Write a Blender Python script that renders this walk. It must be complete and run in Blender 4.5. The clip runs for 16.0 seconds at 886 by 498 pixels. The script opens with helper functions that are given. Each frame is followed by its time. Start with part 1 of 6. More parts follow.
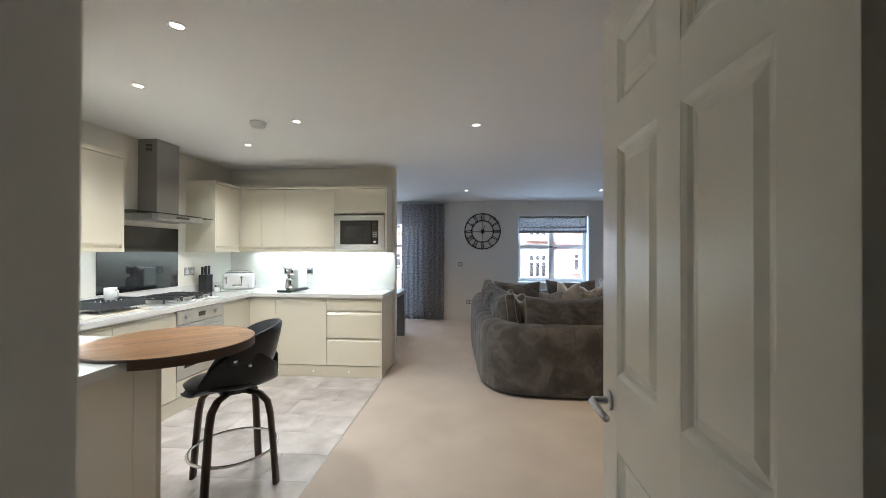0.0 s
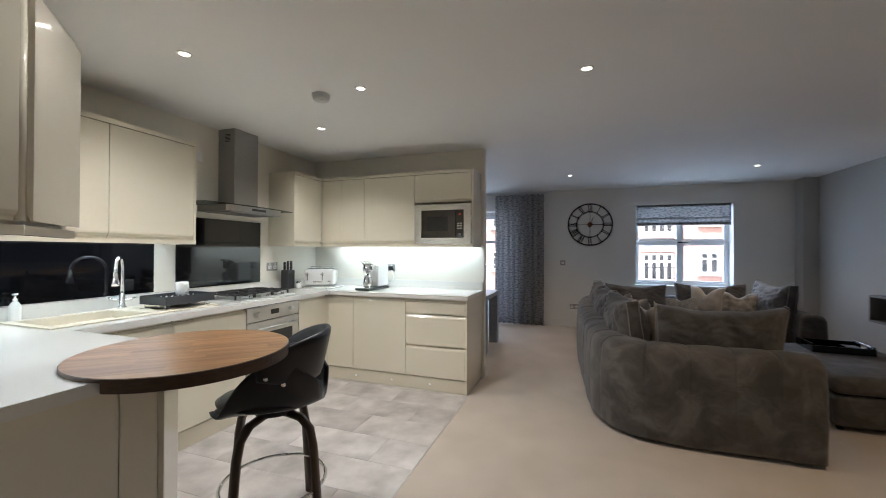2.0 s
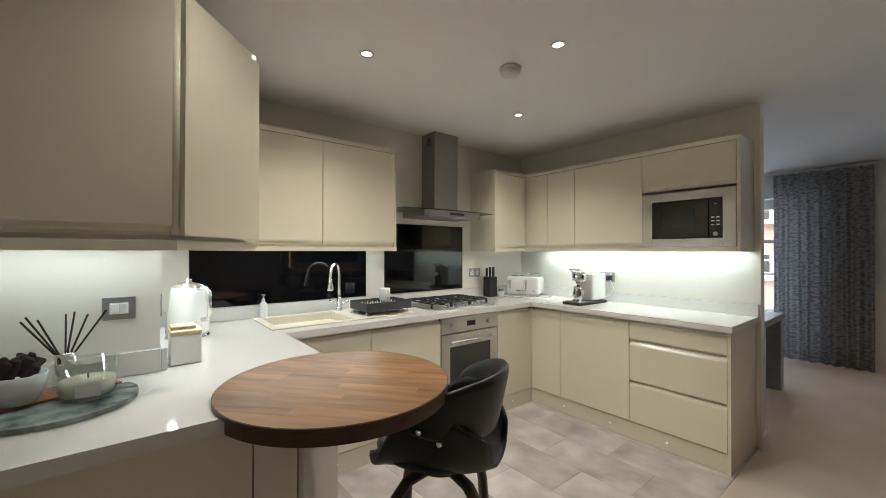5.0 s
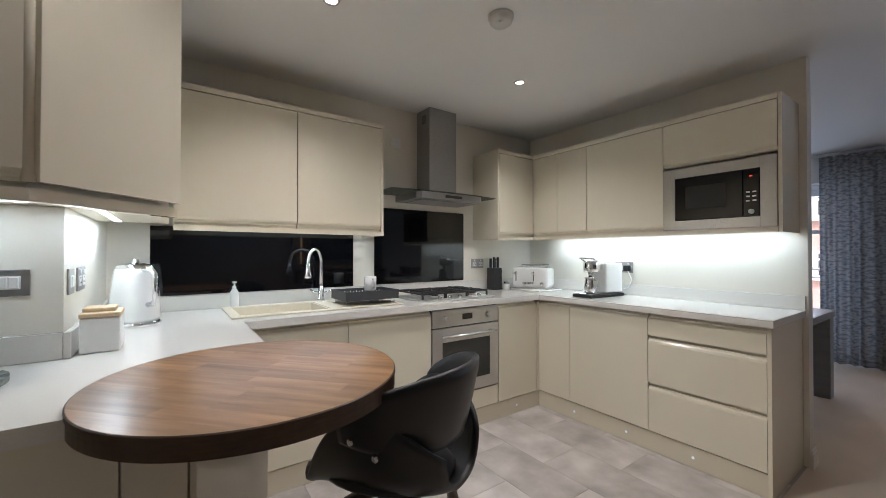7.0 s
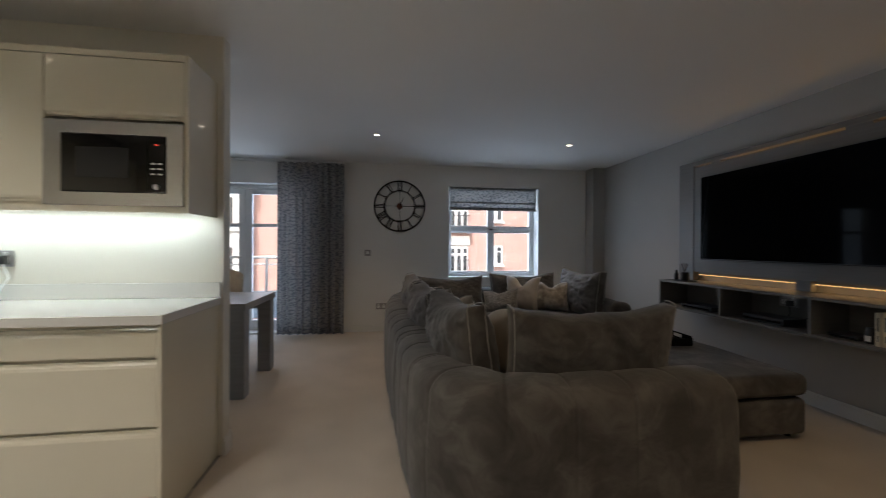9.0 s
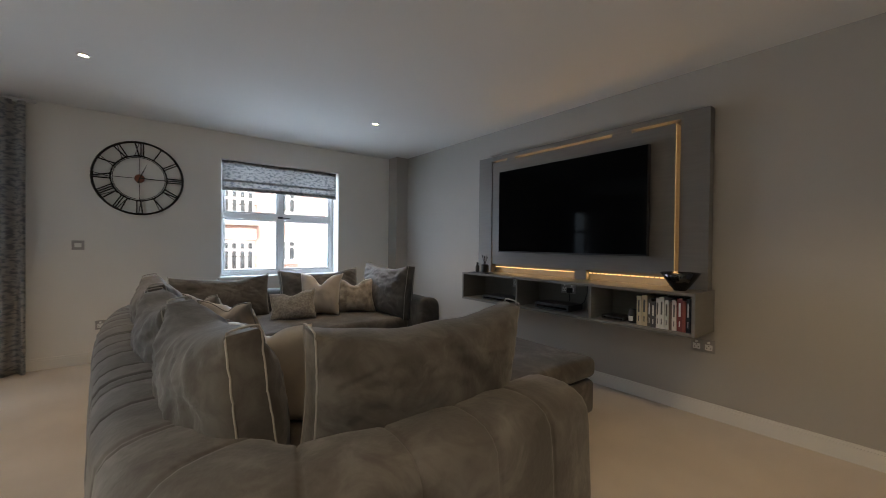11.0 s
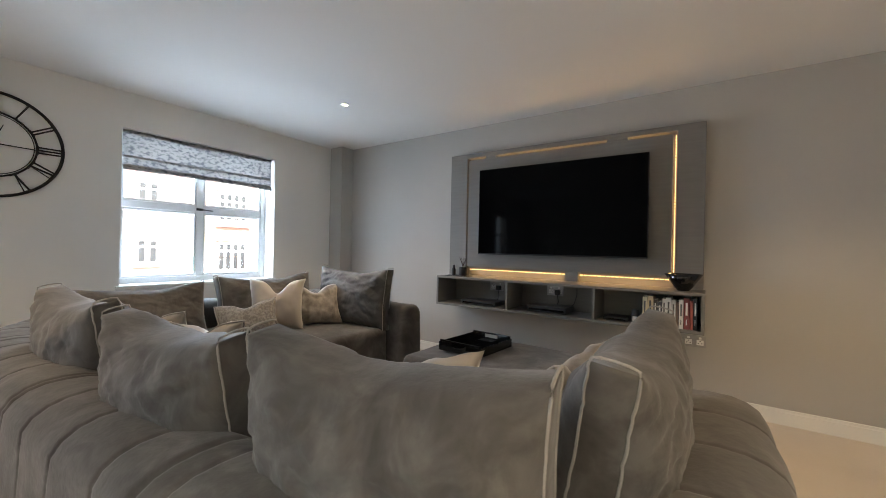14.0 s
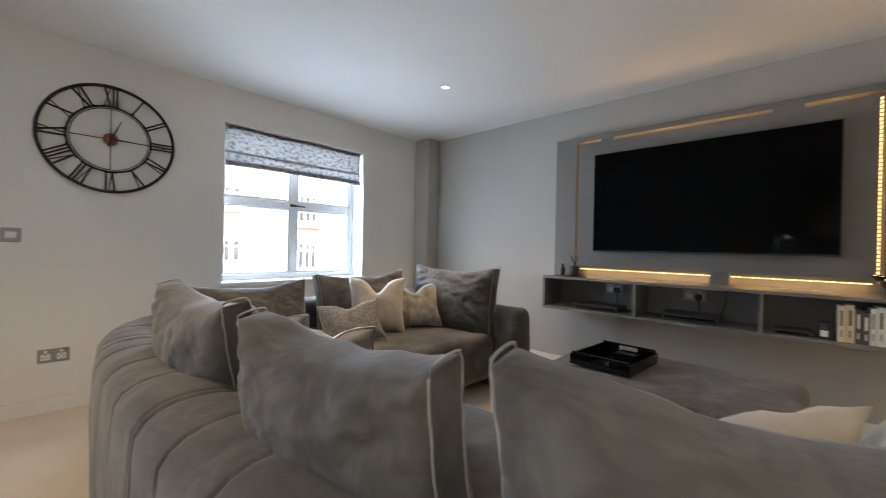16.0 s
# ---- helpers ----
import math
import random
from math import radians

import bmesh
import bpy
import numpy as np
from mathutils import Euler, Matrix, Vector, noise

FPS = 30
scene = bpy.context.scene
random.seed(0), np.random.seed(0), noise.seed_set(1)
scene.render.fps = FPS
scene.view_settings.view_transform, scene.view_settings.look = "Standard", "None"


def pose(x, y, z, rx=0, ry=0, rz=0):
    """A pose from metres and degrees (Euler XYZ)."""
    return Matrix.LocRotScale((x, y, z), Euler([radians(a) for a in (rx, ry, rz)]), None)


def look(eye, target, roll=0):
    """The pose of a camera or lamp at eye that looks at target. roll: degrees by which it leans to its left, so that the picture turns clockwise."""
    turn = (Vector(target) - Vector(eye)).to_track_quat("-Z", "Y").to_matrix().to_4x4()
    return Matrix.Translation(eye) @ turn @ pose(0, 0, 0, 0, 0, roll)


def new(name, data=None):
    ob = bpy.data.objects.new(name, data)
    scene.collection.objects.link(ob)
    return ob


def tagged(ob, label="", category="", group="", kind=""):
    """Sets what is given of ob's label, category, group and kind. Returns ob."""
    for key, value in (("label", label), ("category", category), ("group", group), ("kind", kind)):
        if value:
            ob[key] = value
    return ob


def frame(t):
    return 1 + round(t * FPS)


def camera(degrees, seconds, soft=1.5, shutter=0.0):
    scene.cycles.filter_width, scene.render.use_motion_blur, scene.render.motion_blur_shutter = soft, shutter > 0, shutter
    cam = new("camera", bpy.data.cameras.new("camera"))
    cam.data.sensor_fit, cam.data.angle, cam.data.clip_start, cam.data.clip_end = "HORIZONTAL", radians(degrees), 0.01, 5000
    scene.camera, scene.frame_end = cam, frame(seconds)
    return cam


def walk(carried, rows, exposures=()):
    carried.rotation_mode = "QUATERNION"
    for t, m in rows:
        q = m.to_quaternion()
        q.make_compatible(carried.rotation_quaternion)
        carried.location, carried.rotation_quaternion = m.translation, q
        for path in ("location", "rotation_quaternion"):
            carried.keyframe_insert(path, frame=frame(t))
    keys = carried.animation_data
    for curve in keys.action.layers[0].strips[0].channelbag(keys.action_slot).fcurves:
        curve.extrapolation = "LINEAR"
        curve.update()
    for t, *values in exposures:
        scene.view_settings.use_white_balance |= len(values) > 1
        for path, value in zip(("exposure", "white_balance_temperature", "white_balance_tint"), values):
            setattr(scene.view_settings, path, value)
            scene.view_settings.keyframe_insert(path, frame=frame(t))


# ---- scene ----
cam = camera(97.9, 16.0, 0.6, 0.28)
PATH = [
    (0, (0.207, 0.201, 1.371), (0.044, 2.195, 1.386), 0.2),
    (0.5, (0.243, 0.366, 1.348), (0.068, 2.359, 1.368), 0.1),
    (1, (0.262, 0.535, 1.302), (-0.028, 2.514, 1.322), -0.0),
    (1.5, (0.233, 0.71, 1.311), (-0.218, 2.659, 1.325), 0.0),
    (2, (0.166, 0.901, 1.317), (-0.493, 2.789, 1.329), 0.2),
    (2.5, (0.111, 1.048, 1.338), (-0.756, 2.85, 1.338), 0.2),
    (3, (0.052, 1.188, 1.349), (-1.0, 2.889, 1.353), 0.3),
    (3.5, (0.007, 1.294, 1.352), (-1.209, 2.882, 1.358), 0.1),
    (4, (-0.059, 1.383, 1.362), (-1.407, 2.86, 1.37), 0.1),
    (4.5, (-0.062, 1.43, 1.372), (-1.528, 2.791, 1.379), 0.0),
    (4.7, (-0.048, 1.448, 1.37), (-1.567, 2.745, 1.379), 0.1),
    (7, (-0.158, 1.833, 1.245), (-1.788, 2.99, 1.266), 0.0),
    (7.5, (-0.138, 1.977, 1.247), (-1.529, 3.414, 1.246), 0.0),
    (8, (-0.122, 2.17, 1.236), (-0.965, 3.984, 1.219), 0.0),
    (8.5, (-0.019, 2.328, 1.207), (-0.219, 4.318, 1.193), 0.3),
    (9, (0.151, 2.493, 1.201), (0.452, 4.47, 1.193), 0.3),
    (9.5, (0.329, 2.684, 1.198), (0.943, 4.588, 1.188), 0.3),
    (10, (0.398, 2.827, 1.165), (1.262, 4.631, 1.156), 0.4),
    (10.2, (0.407, 2.895, 1.156), (1.358, 4.654, 1.144), 0.4),
    (12.3, (0.155, 3.52, 1.166), (1.664, 4.832, 1.155), 1.1),
    (12.5, (0.121, 3.588, 1.165), (1.651, 4.875, 1.158), 1.1),
    (13, (0.041, 3.763, 1.157), (1.62, 4.991, 1.158), 1.1),
    (13.5, (-0.01, 3.907, 1.147), (1.609, 5.081, 1.15), 1.2),
    (14, (-0.036, 4.029, 1.134), (1.611, 5.165, 1.134), 1.2),
    (14.5, (-0.052, 4.152, 1.122), (1.612, 5.259, 1.119), 1.2),
    (15, (-0.044, 4.295, 1.115), (1.626, 5.393, 1.112), 1.2),
    (15.5, (-0.017, 4.434, 1.108), (1.625, 5.574, 1.103), 1.1),
    (16, (-0.01, 4.579, 1.097), (1.454, 5.94, 1.09), 1.2),
]
EXPOSURES = [(0.0, 1.78, 5800, 10), (0.6, 1.62, 5800, 10), (1.5, 1.42, 5850, 12), (2.2, 1.35, 6000, 12), (3.0, 1.28, 6350, 11), (4.5, 1.15, 6500, 10), (6.8, 1.0, 6000, 16), (7.5, 0.98, 6000, 16), (8.2, 0.86, 6150, 14), (9.2, 0.76, 6450, 11), (10.2, 1.15, 6550, 10), (12.3, 2.32, 6700, 10), (14.0, 2.5, 6700, 10), (16.0, 2.58, 6550, 10)]
walk(cam, [(t, look(eye, target, roll)) for t, eye, target, roll in PATH], EXPOSURES)

# ---- world and lights ----
world = bpy.data.worlds.new("sky")
scene.world = world
world.use_nodes = True
wn = world.node_tree.nodes
sky = wn.new("ShaderNodeTexSky")
sky.sky_type, sky.sun_disc = "NISHITA", False
sky.sun_elevation, sky.sun_rotation = radians(35), radians(200)
sky.dust_density, sky.ozone_density = 3.0, 1.0
world.node_tree.links.new(sky.outputs[0], wn["Background"].inputs[0])
wn["Background"].inputs[1].default_value = 0.15


def lamp(name, kind, m, energy, color, **more):
    data = bpy.data.lights.new(name, kind)
    data.energy, data.color = energy, color
    for key, value in more.items():
        if key == "size": data.size = value
        elif key == "size_y": data.size_y = value
        elif key == "shape": data.shape = value
        elif key == "angle": data.angle = value
        elif key == "spot_size": data.spot_size = value
        elif key == "spot_blend": data.spot_blend = value
        elif key == "radius": data.shadow_soft_size = value
        elif key == "spread": data.spread = value
    ob = new(name, data)
    ob.matrix_world = m
    return ob


lamp("sun_light", "SUN", look((0, 0, 30), (8, 14, 0)), 5.0, (1.0, 0.97, 0.94), angle=radians(10))
DAY = (0.60, 0.78, 1.0)
lamp("window_daylight", "AREA", pose(1.775, 8.50, 1.43, -90, 0, 0), 17, DAY, shape="RECTANGLE", size=1.3, size_y=1.25)
lamp("balcony_daylight", "AREA", pose(-1.78, 8.50, 1.1, -90, 0, 0), 13.5, DAY, shape="RECTANGLE", size=1.6, size_y=1.9)
WARM = (1.0, 0.945, 0.85)
AMBER = (1.0, 0.72, 0.40)
SPOTS = [(-1.977, 3.758), (0.216, 3.321), (-1.198, 3.136), (-1.88, 2.43), (2.277, 6.717), (0.068, 6.67), (-1.149, 1.849), (-1.266, 6.156), (2.30, 3.30)]
for sx, sy in SPOTS:
    kitchen = sx < -0.9 and sy < 4.5
    lamp("downlight_lamp", "SPOT", pose(sx, sy, 2.383), (6 if sy < 2 else 21) if kitchen else (16 if sx > 2 and sy < 4 else 12 if sx > -1 and sy > 6 else 11 if sy < 4 else 7), WARM if kitchen else AMBER, spot_size=radians(132 if kitchen else 104), spot_blend=0.9, radius=0.03)
COOL = (0.80, 0.955, 1.0)
lamp("under_cabinet_lamp", "AREA", pose(-1.66, 4.76, 1.388), 2.6, COOL, shape="RECTANGLE", size=1.68, size_y=0.03)
lamp("under_cabinet_lamp", "AREA", pose(-2.72, 2.45, 1.388, 0, 0, 90), 1.1, COOL, shape="RECTANGLE", size=1.0, size_y=0.03)
lamp("under_cabinet_lamp", "AREA", pose(-2.15, 1.64, 1.388), 1.1, COOL, shape="RECTANGLE", size=0.8, size_y=0.03)
lamp("under_cabinet_lamp", "AREA", pose(-1.74, 1.28, 1.388, 0, 0, 90), 0.34, COOL, shape="RECTANGLE", size=0.44, size_y=0.03)

# ---- materials ----
def material(name, color, rough=0.5, metal=0.0, color2=None, scale=8.0, amount=0.5, bump=0.0, bump_scale=60.0, coat=0.0, stretch=(1, 1, 1), emit=0.0, transmission=0.0, sheen=0.0, per_object=0.0, rough2=None, coords="Object", ior=1.45):
    m = bpy.data.materials.new(name)
    m.use_nodes = True
    nt = m.node_tree
    n, l = nt.nodes, nt.links
    b = n["Principled BSDF"]
    b.inputs["Base Color"].default_value = (*color, 1)
    b.inputs["Roughness"].default_value = rough
    b.inputs["Metallic"].default_value = metal
    b.inputs["Coat Weight"].default_value = coat
    b.inputs["Coat Roughness"].default_value = 0.08
    b.inputs["Transmission Weight"].default_value = transmission
    b.inputs["Sheen Weight"].default_value = sheen
    b.inputs["IOR"].default_value = ior
    if emit:
        b.inputs["Emission Color"].default_value = (*color, 1)
        b.inputs["Emission Strength"].default_value = emit
    tc = n.new("ShaderNodeTexCoord")
    mp = n.new("ShaderNodeMapping")
    mp.inputs["Scale"].default_value = stretch
    l.new(tc.outputs[coords], mp.inputs["Vector"])
    where = mp.outputs[0]
    if per_object:
        rnd_info, rnd_add = n.new("ShaderNodeObjectInfo"), n.new("ShaderNodeVectorMath")
        rnd_mul = n.new("ShaderNodeVectorMath")
        rnd_mul.operation = "SCALE"
        rnd_mul.inputs[0].default_value, rnd_mul.inputs["Scale"].default_value = (31.0, 17.0, 53.0), 1.0
        l.new(rnd_info.outputs["Random"], rnd_mul.inputs["Scale"])
        l.new(mp.outputs[0], rnd_add.inputs[0])
        l.new(rnd_mul.outputs[0], rnd_add.inputs[1])
        where = rnd_add.outputs[0]
    if color2:
        t1 = n.new("ShaderNodeTexNoise")
        t1.inputs["Scale"].default_value, t1.inputs["Detail"].default_value = scale, 6
        l.new(where, t1.inputs["Vector"])
        ramp = n.new("ShaderNodeValToRGB")
        ramp.color_ramp.elements[0].position, ramp.color_ramp.elements[1].position = 0.5 - amount / 2, 0.5 + amount / 2
        ramp.color_ramp.elements[0].color, ramp.color_ramp.elements[1].color = (*color, 1), (*color2, 1)
        l.new(t1.outputs[0], ramp.inputs[0])
        out = ramp.outputs[0]
        if per_object:
            info = n.new("ShaderNodeObjectInfo")
            hsv = n.new("ShaderNodeHueSaturation")
            mr = n.new("ShaderNodeMapRange")
            mr.inputs["To Min"].default_value, mr.inputs["To Max"].default_value = 1 - per_object, 1 + per_object
            l.new(info.outputs["Random"], mr.inputs["Value"])
            l.new(mr.outputs[0], hsv.inputs["Value"])
            l.new(out, hsv.inputs["Color"])
            out = hsv.outputs[0]
        l.new(out, b.inputs["Base Color"])
        if rough2 is not None:
            r = n.new("ShaderNodeMapRange")
            r.inputs["To Min"].default_value, r.inputs["To Max"].default_value = rough, rough2
            l.new(t1.outputs[0], r.inputs["Value"])
            l.new(r.outputs[0], b.inputs["Roughness"])
    if bump:
        t2 = n.new("ShaderNodeTexNoise")
        t2.inputs["Scale"].default_value, t2.inputs["Detail"].default_value = bump_scale, 4
        l.new(where, t2.inputs["Vector"])
        bp = n.new("ShaderNodeBump")
        bp.inputs["Strength"].default_value, bp.inputs["Distance"].default_value = bump, 0.004
        l.new(t2.outputs[0], bp.inputs["Height"])
        l.new(bp.outputs[0], b.inputs["Normal"])
    return m


PAINT = material("white wall paint", (0.79, 0.78, 0.75), 0.75, color2=(0.83, 0.82, 0.79), scale=1.5, bump=0.06, bump_scale=220)
KPAINT = material("cream wall paint", (0.77, 0.735, 0.65), 0.75, color2=(0.80, 0.765, 0.68), scale=1.5, bump=0.06, bump_scale=220)
TAUPE = material("greige wall paint", (0.42, 0.40, 0.37), 0.75, color2=(0.45, 0.43, 0.40), scale=1.5, bump=0.06, bump_scale=220)
CEIL = material("white ceiling paint", (0.78, 0.77, 0.75), 0.85, color2=(0.81, 0.80, 0.78), scale=1.2, bump=0.05, bump_scale=180)
GLOSSWHITE = material("white gloss trim paint", (0.78, 0.77, 0.74), 0.3, color2=(0.82, 0.81, 0.78), scale=3)
DOORPAINT = material("cream satin door paint", (0.80, 0.765, 0.67), 0.22, color2=(0.83, 0.795, 0.70), scale=3, bump=0.05, bump_scale=60, stretch=(1, 1, 0.15))
CREAM = material("cream gloss cabinet front", (0.76, 0.705, 0.565), 0.14, color2=(0.78, 0.725, 0.585), scale=2, coat=0.6)
CREAM.node_tree.nodes["Principled BSDF"].inputs["Coat Roughness"].default_value = 0.015
CREAMCARCASS = material("cream matt carcass", (0.68, 0.62, 0.49), 0.4, color2=(0.71, 0.65, 0.52), scale=3)
WORKTOP = material("pale quartz worktop", (0.735, 0.72, 0.68), 0.09, color2=(0.77, 0.755, 0.715), scale=190, amount=0.5, coat=0.3)
CARPET = material("beige cut pile carpet", (0.55, 0.475, 0.40), 1.0, color2=(0.66, 0.575, 0.49), scale=2.6, amount=0.5, bump=0.8, bump_scale=420, sheen=0.3)
VINYL = material("grey stone effect vinyl tile", (0.34, 0.31, 0.29), 0.36, color2=(0.66, 0.615, 0.585), scale=4.2, amount=0.4, bump=0.08, bump_scale=90, per_object=0.08)
GROUT = material("grey floor base", (0.36, 0.335, 0.315), 0.7)
VELVET = material("taupe grey plush velvet", (0.105, 0.094, 0.086), 0.8, bump=0.35, bump_scale=60, sheen=0.22)


def brushed_pile(m, dark, mid, pale):
    """Velvet pile: broad brushed patches warped by a second noise, and a finer streaked nap."""
    n, l = m.node_tree.nodes, m.node_tree.links
    tc = n.new("ShaderNodeTexCoord")
    warp, mix = n.new("ShaderNodeTexNoise"), n.new("ShaderNodeVectorMath")
    warp.inputs["Scale"].default_value = 3.0
    mix.operation = "MULTIPLY_ADD"
    mix.inputs[1].default_value = (0.5, 0.5, 0.5)
    l.new(tc.outputs["Object"], warp.inputs["Vector"])
    l.new(warp.outputs["Color"], mix.inputs[0])
    l.new(tc.outputs["Object"], mix.inputs[2])
    broad, fine = n.new("ShaderNodeTexNoise"), n.new("ShaderNodeTexNoise")
    broad.inputs["Scale"].default_value, broad.inputs["Detail"].default_value = 5.5, 4
    fine.inputs["Scale"].default_value, fine.inputs["Detail"].default_value = 26.0, 5
    l.new(mix.outputs[0], broad.inputs["Vector"])
    l.new(mix.outputs[0], fine.inputs["Vector"])
    add = n.new("ShaderNodeMath")
    add.operation = "MULTIPLY_ADD"
    add.inputs[1].default_value = 0.30
    l.new(fine.outputs[0], add.inputs[0])
    l.new(broad.outputs[0], add.inputs[2])
    ramp = n.new("ShaderNodeValToRGB")
    ramp.color_ramp.elements[0].position, ramp.color_ramp.elements[1].position = 0.48, 0.82
    ramp.color_ramp.elements[0].color, ramp.color_ramp.elements[1].color = (*dark, 1), (*pale, 1)
    step = ramp.color_ramp.elements.new(0.65)
    step.color = (*mid, 1)
    l.new(add.outputs[0], ramp.inputs[0])
    l.new(ramp.outputs[0], n["Principled BSDF"].inputs["Base Color"])


brushed_pile(VELVET, (0.058, 0.052, 0.048), (0.088, 0.080, 0.074), (0.140, 0.129, 0.121))
STEEL = material("brushed stainless steel", (0.58, 0.575, 0.565), 0.36, metal=0.95, color2=(0.65, 0.645, 0.635), scale=30, bump=0.05, bump_scale=120, stretch=(1, 1, 12))
CHROME = material("polished chrome", (0.75, 0.75, 0.76), 0.08, metal=1.0)
BLACKGLASS = material("black glass", (0.004, 0.004, 0.005), 0.03, coat=0.5)
PLINTHGLOW = material("lit plinth light lens", (0.85, 0.93, 1.0), 0.3, emit=0.35)
BLACK = material("black plastic", (0.02, 0.02, 0.021), 0.4, color2=(0.028, 0.028, 0.03), scale=20)

# ---- building helpers ----
def thing(name, label="", category="", group="", kind="", at=(0, 0, 0), rz=0.0):
    ob = new(name)
    ob.matrix_basis = pose(*at, 0, 0, rz)
    return tagged(ob, label, category, group, kind)


def mesh_of(bm, name, mat, smooth=False):
    me = bpy.data.meshes.new(name)
    bm.normal_update()
    bm.to_mesh(me)
    bm.free()
    me.materials.append(mat)
    if smooth:
        for p in me.polygons:
            p.use_smooth = True
    return me


def part(name, bm, mat, parent=None, label="", smooth=False):
    ob = new(name, mesh_of(bm, name, mat, smooth))
    if parent:
        ob.parent = parent
    return tagged(ob, label)


def setting(name, bm, mat, label="", category="", smooth=False):
    return tagged(part(name, bm, mat, None, "", smooth), label, category, "", "structure")


def add_box(bm, x0, x1, y0, y1, z0, z1, bevel=0.0, seg=2, m=None):
    r = bmesh.ops.create_cube(bm, size=1.0)
    vs = r["verts"]
    for v in vs:
        v.co = Vector(((x0 + x1) / 2 + v.co.x * (x1 - x0), (y0 + y1) / 2 + v.co.y * (y1 - y0), (z0 + z1) / 2 + v.co.z * (z1 - z0)))
    if bevel:
        es = list({e for v in vs for e in v.link_edges})
        r = bmesh.ops.bevel(bm, geom=es, offset=bevel, segments=seg, affect="EDGES", profile=0.5)
        vs = list({v for f in r["faces"] for v in f.verts} | {v for v in vs if v.is_valid})
    if m is not None:
        bmesh.ops.transform(bm, matrix=m, verts=[v for v in vs if v.is_valid])
    return vs


def box(x0, x1, y0, y1, z0, z1, bevel=0.0, seg=2, m=None):
    bm = bmesh.new()
    add_box(bm, x0, x1, y0, y1, z0, z1, bevel, seg, m)
    return bm


def add_prism(bm, pts, z0, z1, bevel=0.0, seg=2):
    lo = [bm.verts.new((x, y, z0)) for x, y in pts]
    hi = [bm.verts.new((x, y, z1)) for x, y in pts]
    n = len(pts)
    fs = [bm.faces.new(lo[::-1]), bm.faces.new(hi)]
    for i in range(n):
        fs.append(bm.faces.new((lo[i], lo[(i + 1) % n], hi[(i + 1) % n], hi[i])))
    if bevel:
        es = list({e for f in fs[:2] for e in f.edges})
        bmesh.ops.bevel(bm, geom=es, offset=bevel, segments=seg, affect="EDGES", profile=0.5)
    bmesh.ops.recalc_face_normals(bm, faces=bm.faces)
    return bm


def prism(pts, z0, z1, bevel=0.0, seg=2):
    return add_prism(bmesh.new(), pts, z0, z1, bevel, seg)


def add_lathe(bm, profile, steps=32, m=None):
    rings = []
    for r, z in profile:
        if r < 1e-5:
            rings.append([bm.verts.new((0, 0, z))])
        else:
            rings.append([bm.verts.new((r * math.cos(2 * math.pi * i / steps), r * math.sin(2 * math.pi * i / steps), z)) for i in range(steps)])
    made = [v for r in rings for v in r]
    for a, b in zip(rings, rings[1:]):
        for i in range(steps):
            j = (i + 1) % steps
            if len(a) == 1 and len(b) > 1:
                bm.faces.new((a[0], b[i], b[j]))
            elif len(b) == 1 and len(a) > 1:
                bm.faces.new((a[i], b[0], a[j]))
            elif len(a) > 1:
                bm.faces.new((a[i], b[i], b[j], a[j]))
    if m is not None:
        bmesh.ops.transform(bm, matrix=m, verts=made)
    bmesh.ops.recalc_face_normals(bm, faces=bm.faces)
    return bm


def lathe(profile, steps=32, m=None):
    return add_lathe(bmesh.new(), profile, steps, m)


def add_tube(bm, pts, radius, steps=10, closed=False):
    pts = [Vector(p) for p in pts]
    n = len(pts)
    rad = radius if isinstance(radius, (list, tuple)) else [radius] * n
    rings = []
    up = Vector((0.13, 0.31, 0.94))
    for i, p in enumerate(pts):
        a = pts[(i - 1) % n] if (closed or i > 0) else p
        b = pts[(i + 1) % n] if (closed or i < n - 1) else p
        d = (b - a).normalized()
        u = d.cross(up)
        if u.length < 1e-3:
            u = d.cross(Vector((1, 0, 0)))
        u.normalize()
        w = d.cross(u)
        rings.append([bm.verts.new(p + rad[i] * (math.cos(2 * math.pi * k / steps) * u + math.sin(2 * math.pi * k / steps) * w)) for k in range(steps)])
    pairs = list(zip(rings, rings[1:])) + ([(rings[-1], rings[0])] if closed else [])
    for a, b in pairs:
        for k in range(steps):
            bm.faces.new((a[k], a[(k + 1) % steps], b[(k + 1) % steps], b[k]))
    if not closed:
        bm.faces.new(rings[0][::-1])
        bm.faces.new(rings[-1])
    bmesh.ops.recalc_face_normals(bm, faces=bm.faces)
    return bm


def tube(pts, radius, steps=10, closed=False):
    return add_tube(bmesh.new(), pts, radius, steps, closed)


def arc(cx, cy, r, a0, a1, n):
    return [(cx + r * math.cos(radians(a0 + (a1 - a0) * i / n)), cy + r * math.sin(radians(a0 + (a1 - a0) * i / n))) for i in range(n + 1)]

# ---- large structure ----
LX, RX, FY, NY, CZ = -2.88, 3.42, 8.08, 0.577, 2.40
WCX, WCY = -1.86, 1.56
setting("floor", box(LX - 0.2, RX + 0.2, -2.2, FY + 0.36, -0.12, -0.006), GROUT, "grey screed under the floor finishes", "floor")
carpet = bmesh.new()
add_prism(carpet, [(-0.77, 0.45), (RX, 0.45), (RX, FY), (LX, FY), (LX, 4.96), (-0.77, 4.96)], -0.006, 0.0)
setting("floor_carpet", carpet, CARPET, "beige cut-pile carpet with light brushed marks", "carpet")
setting("floor_hall", box(-1.5, 1.9, -2.0, 0.45, -0.006, 0.0), CARPET, "beige cut-pile carpet in the hall", "carpet")
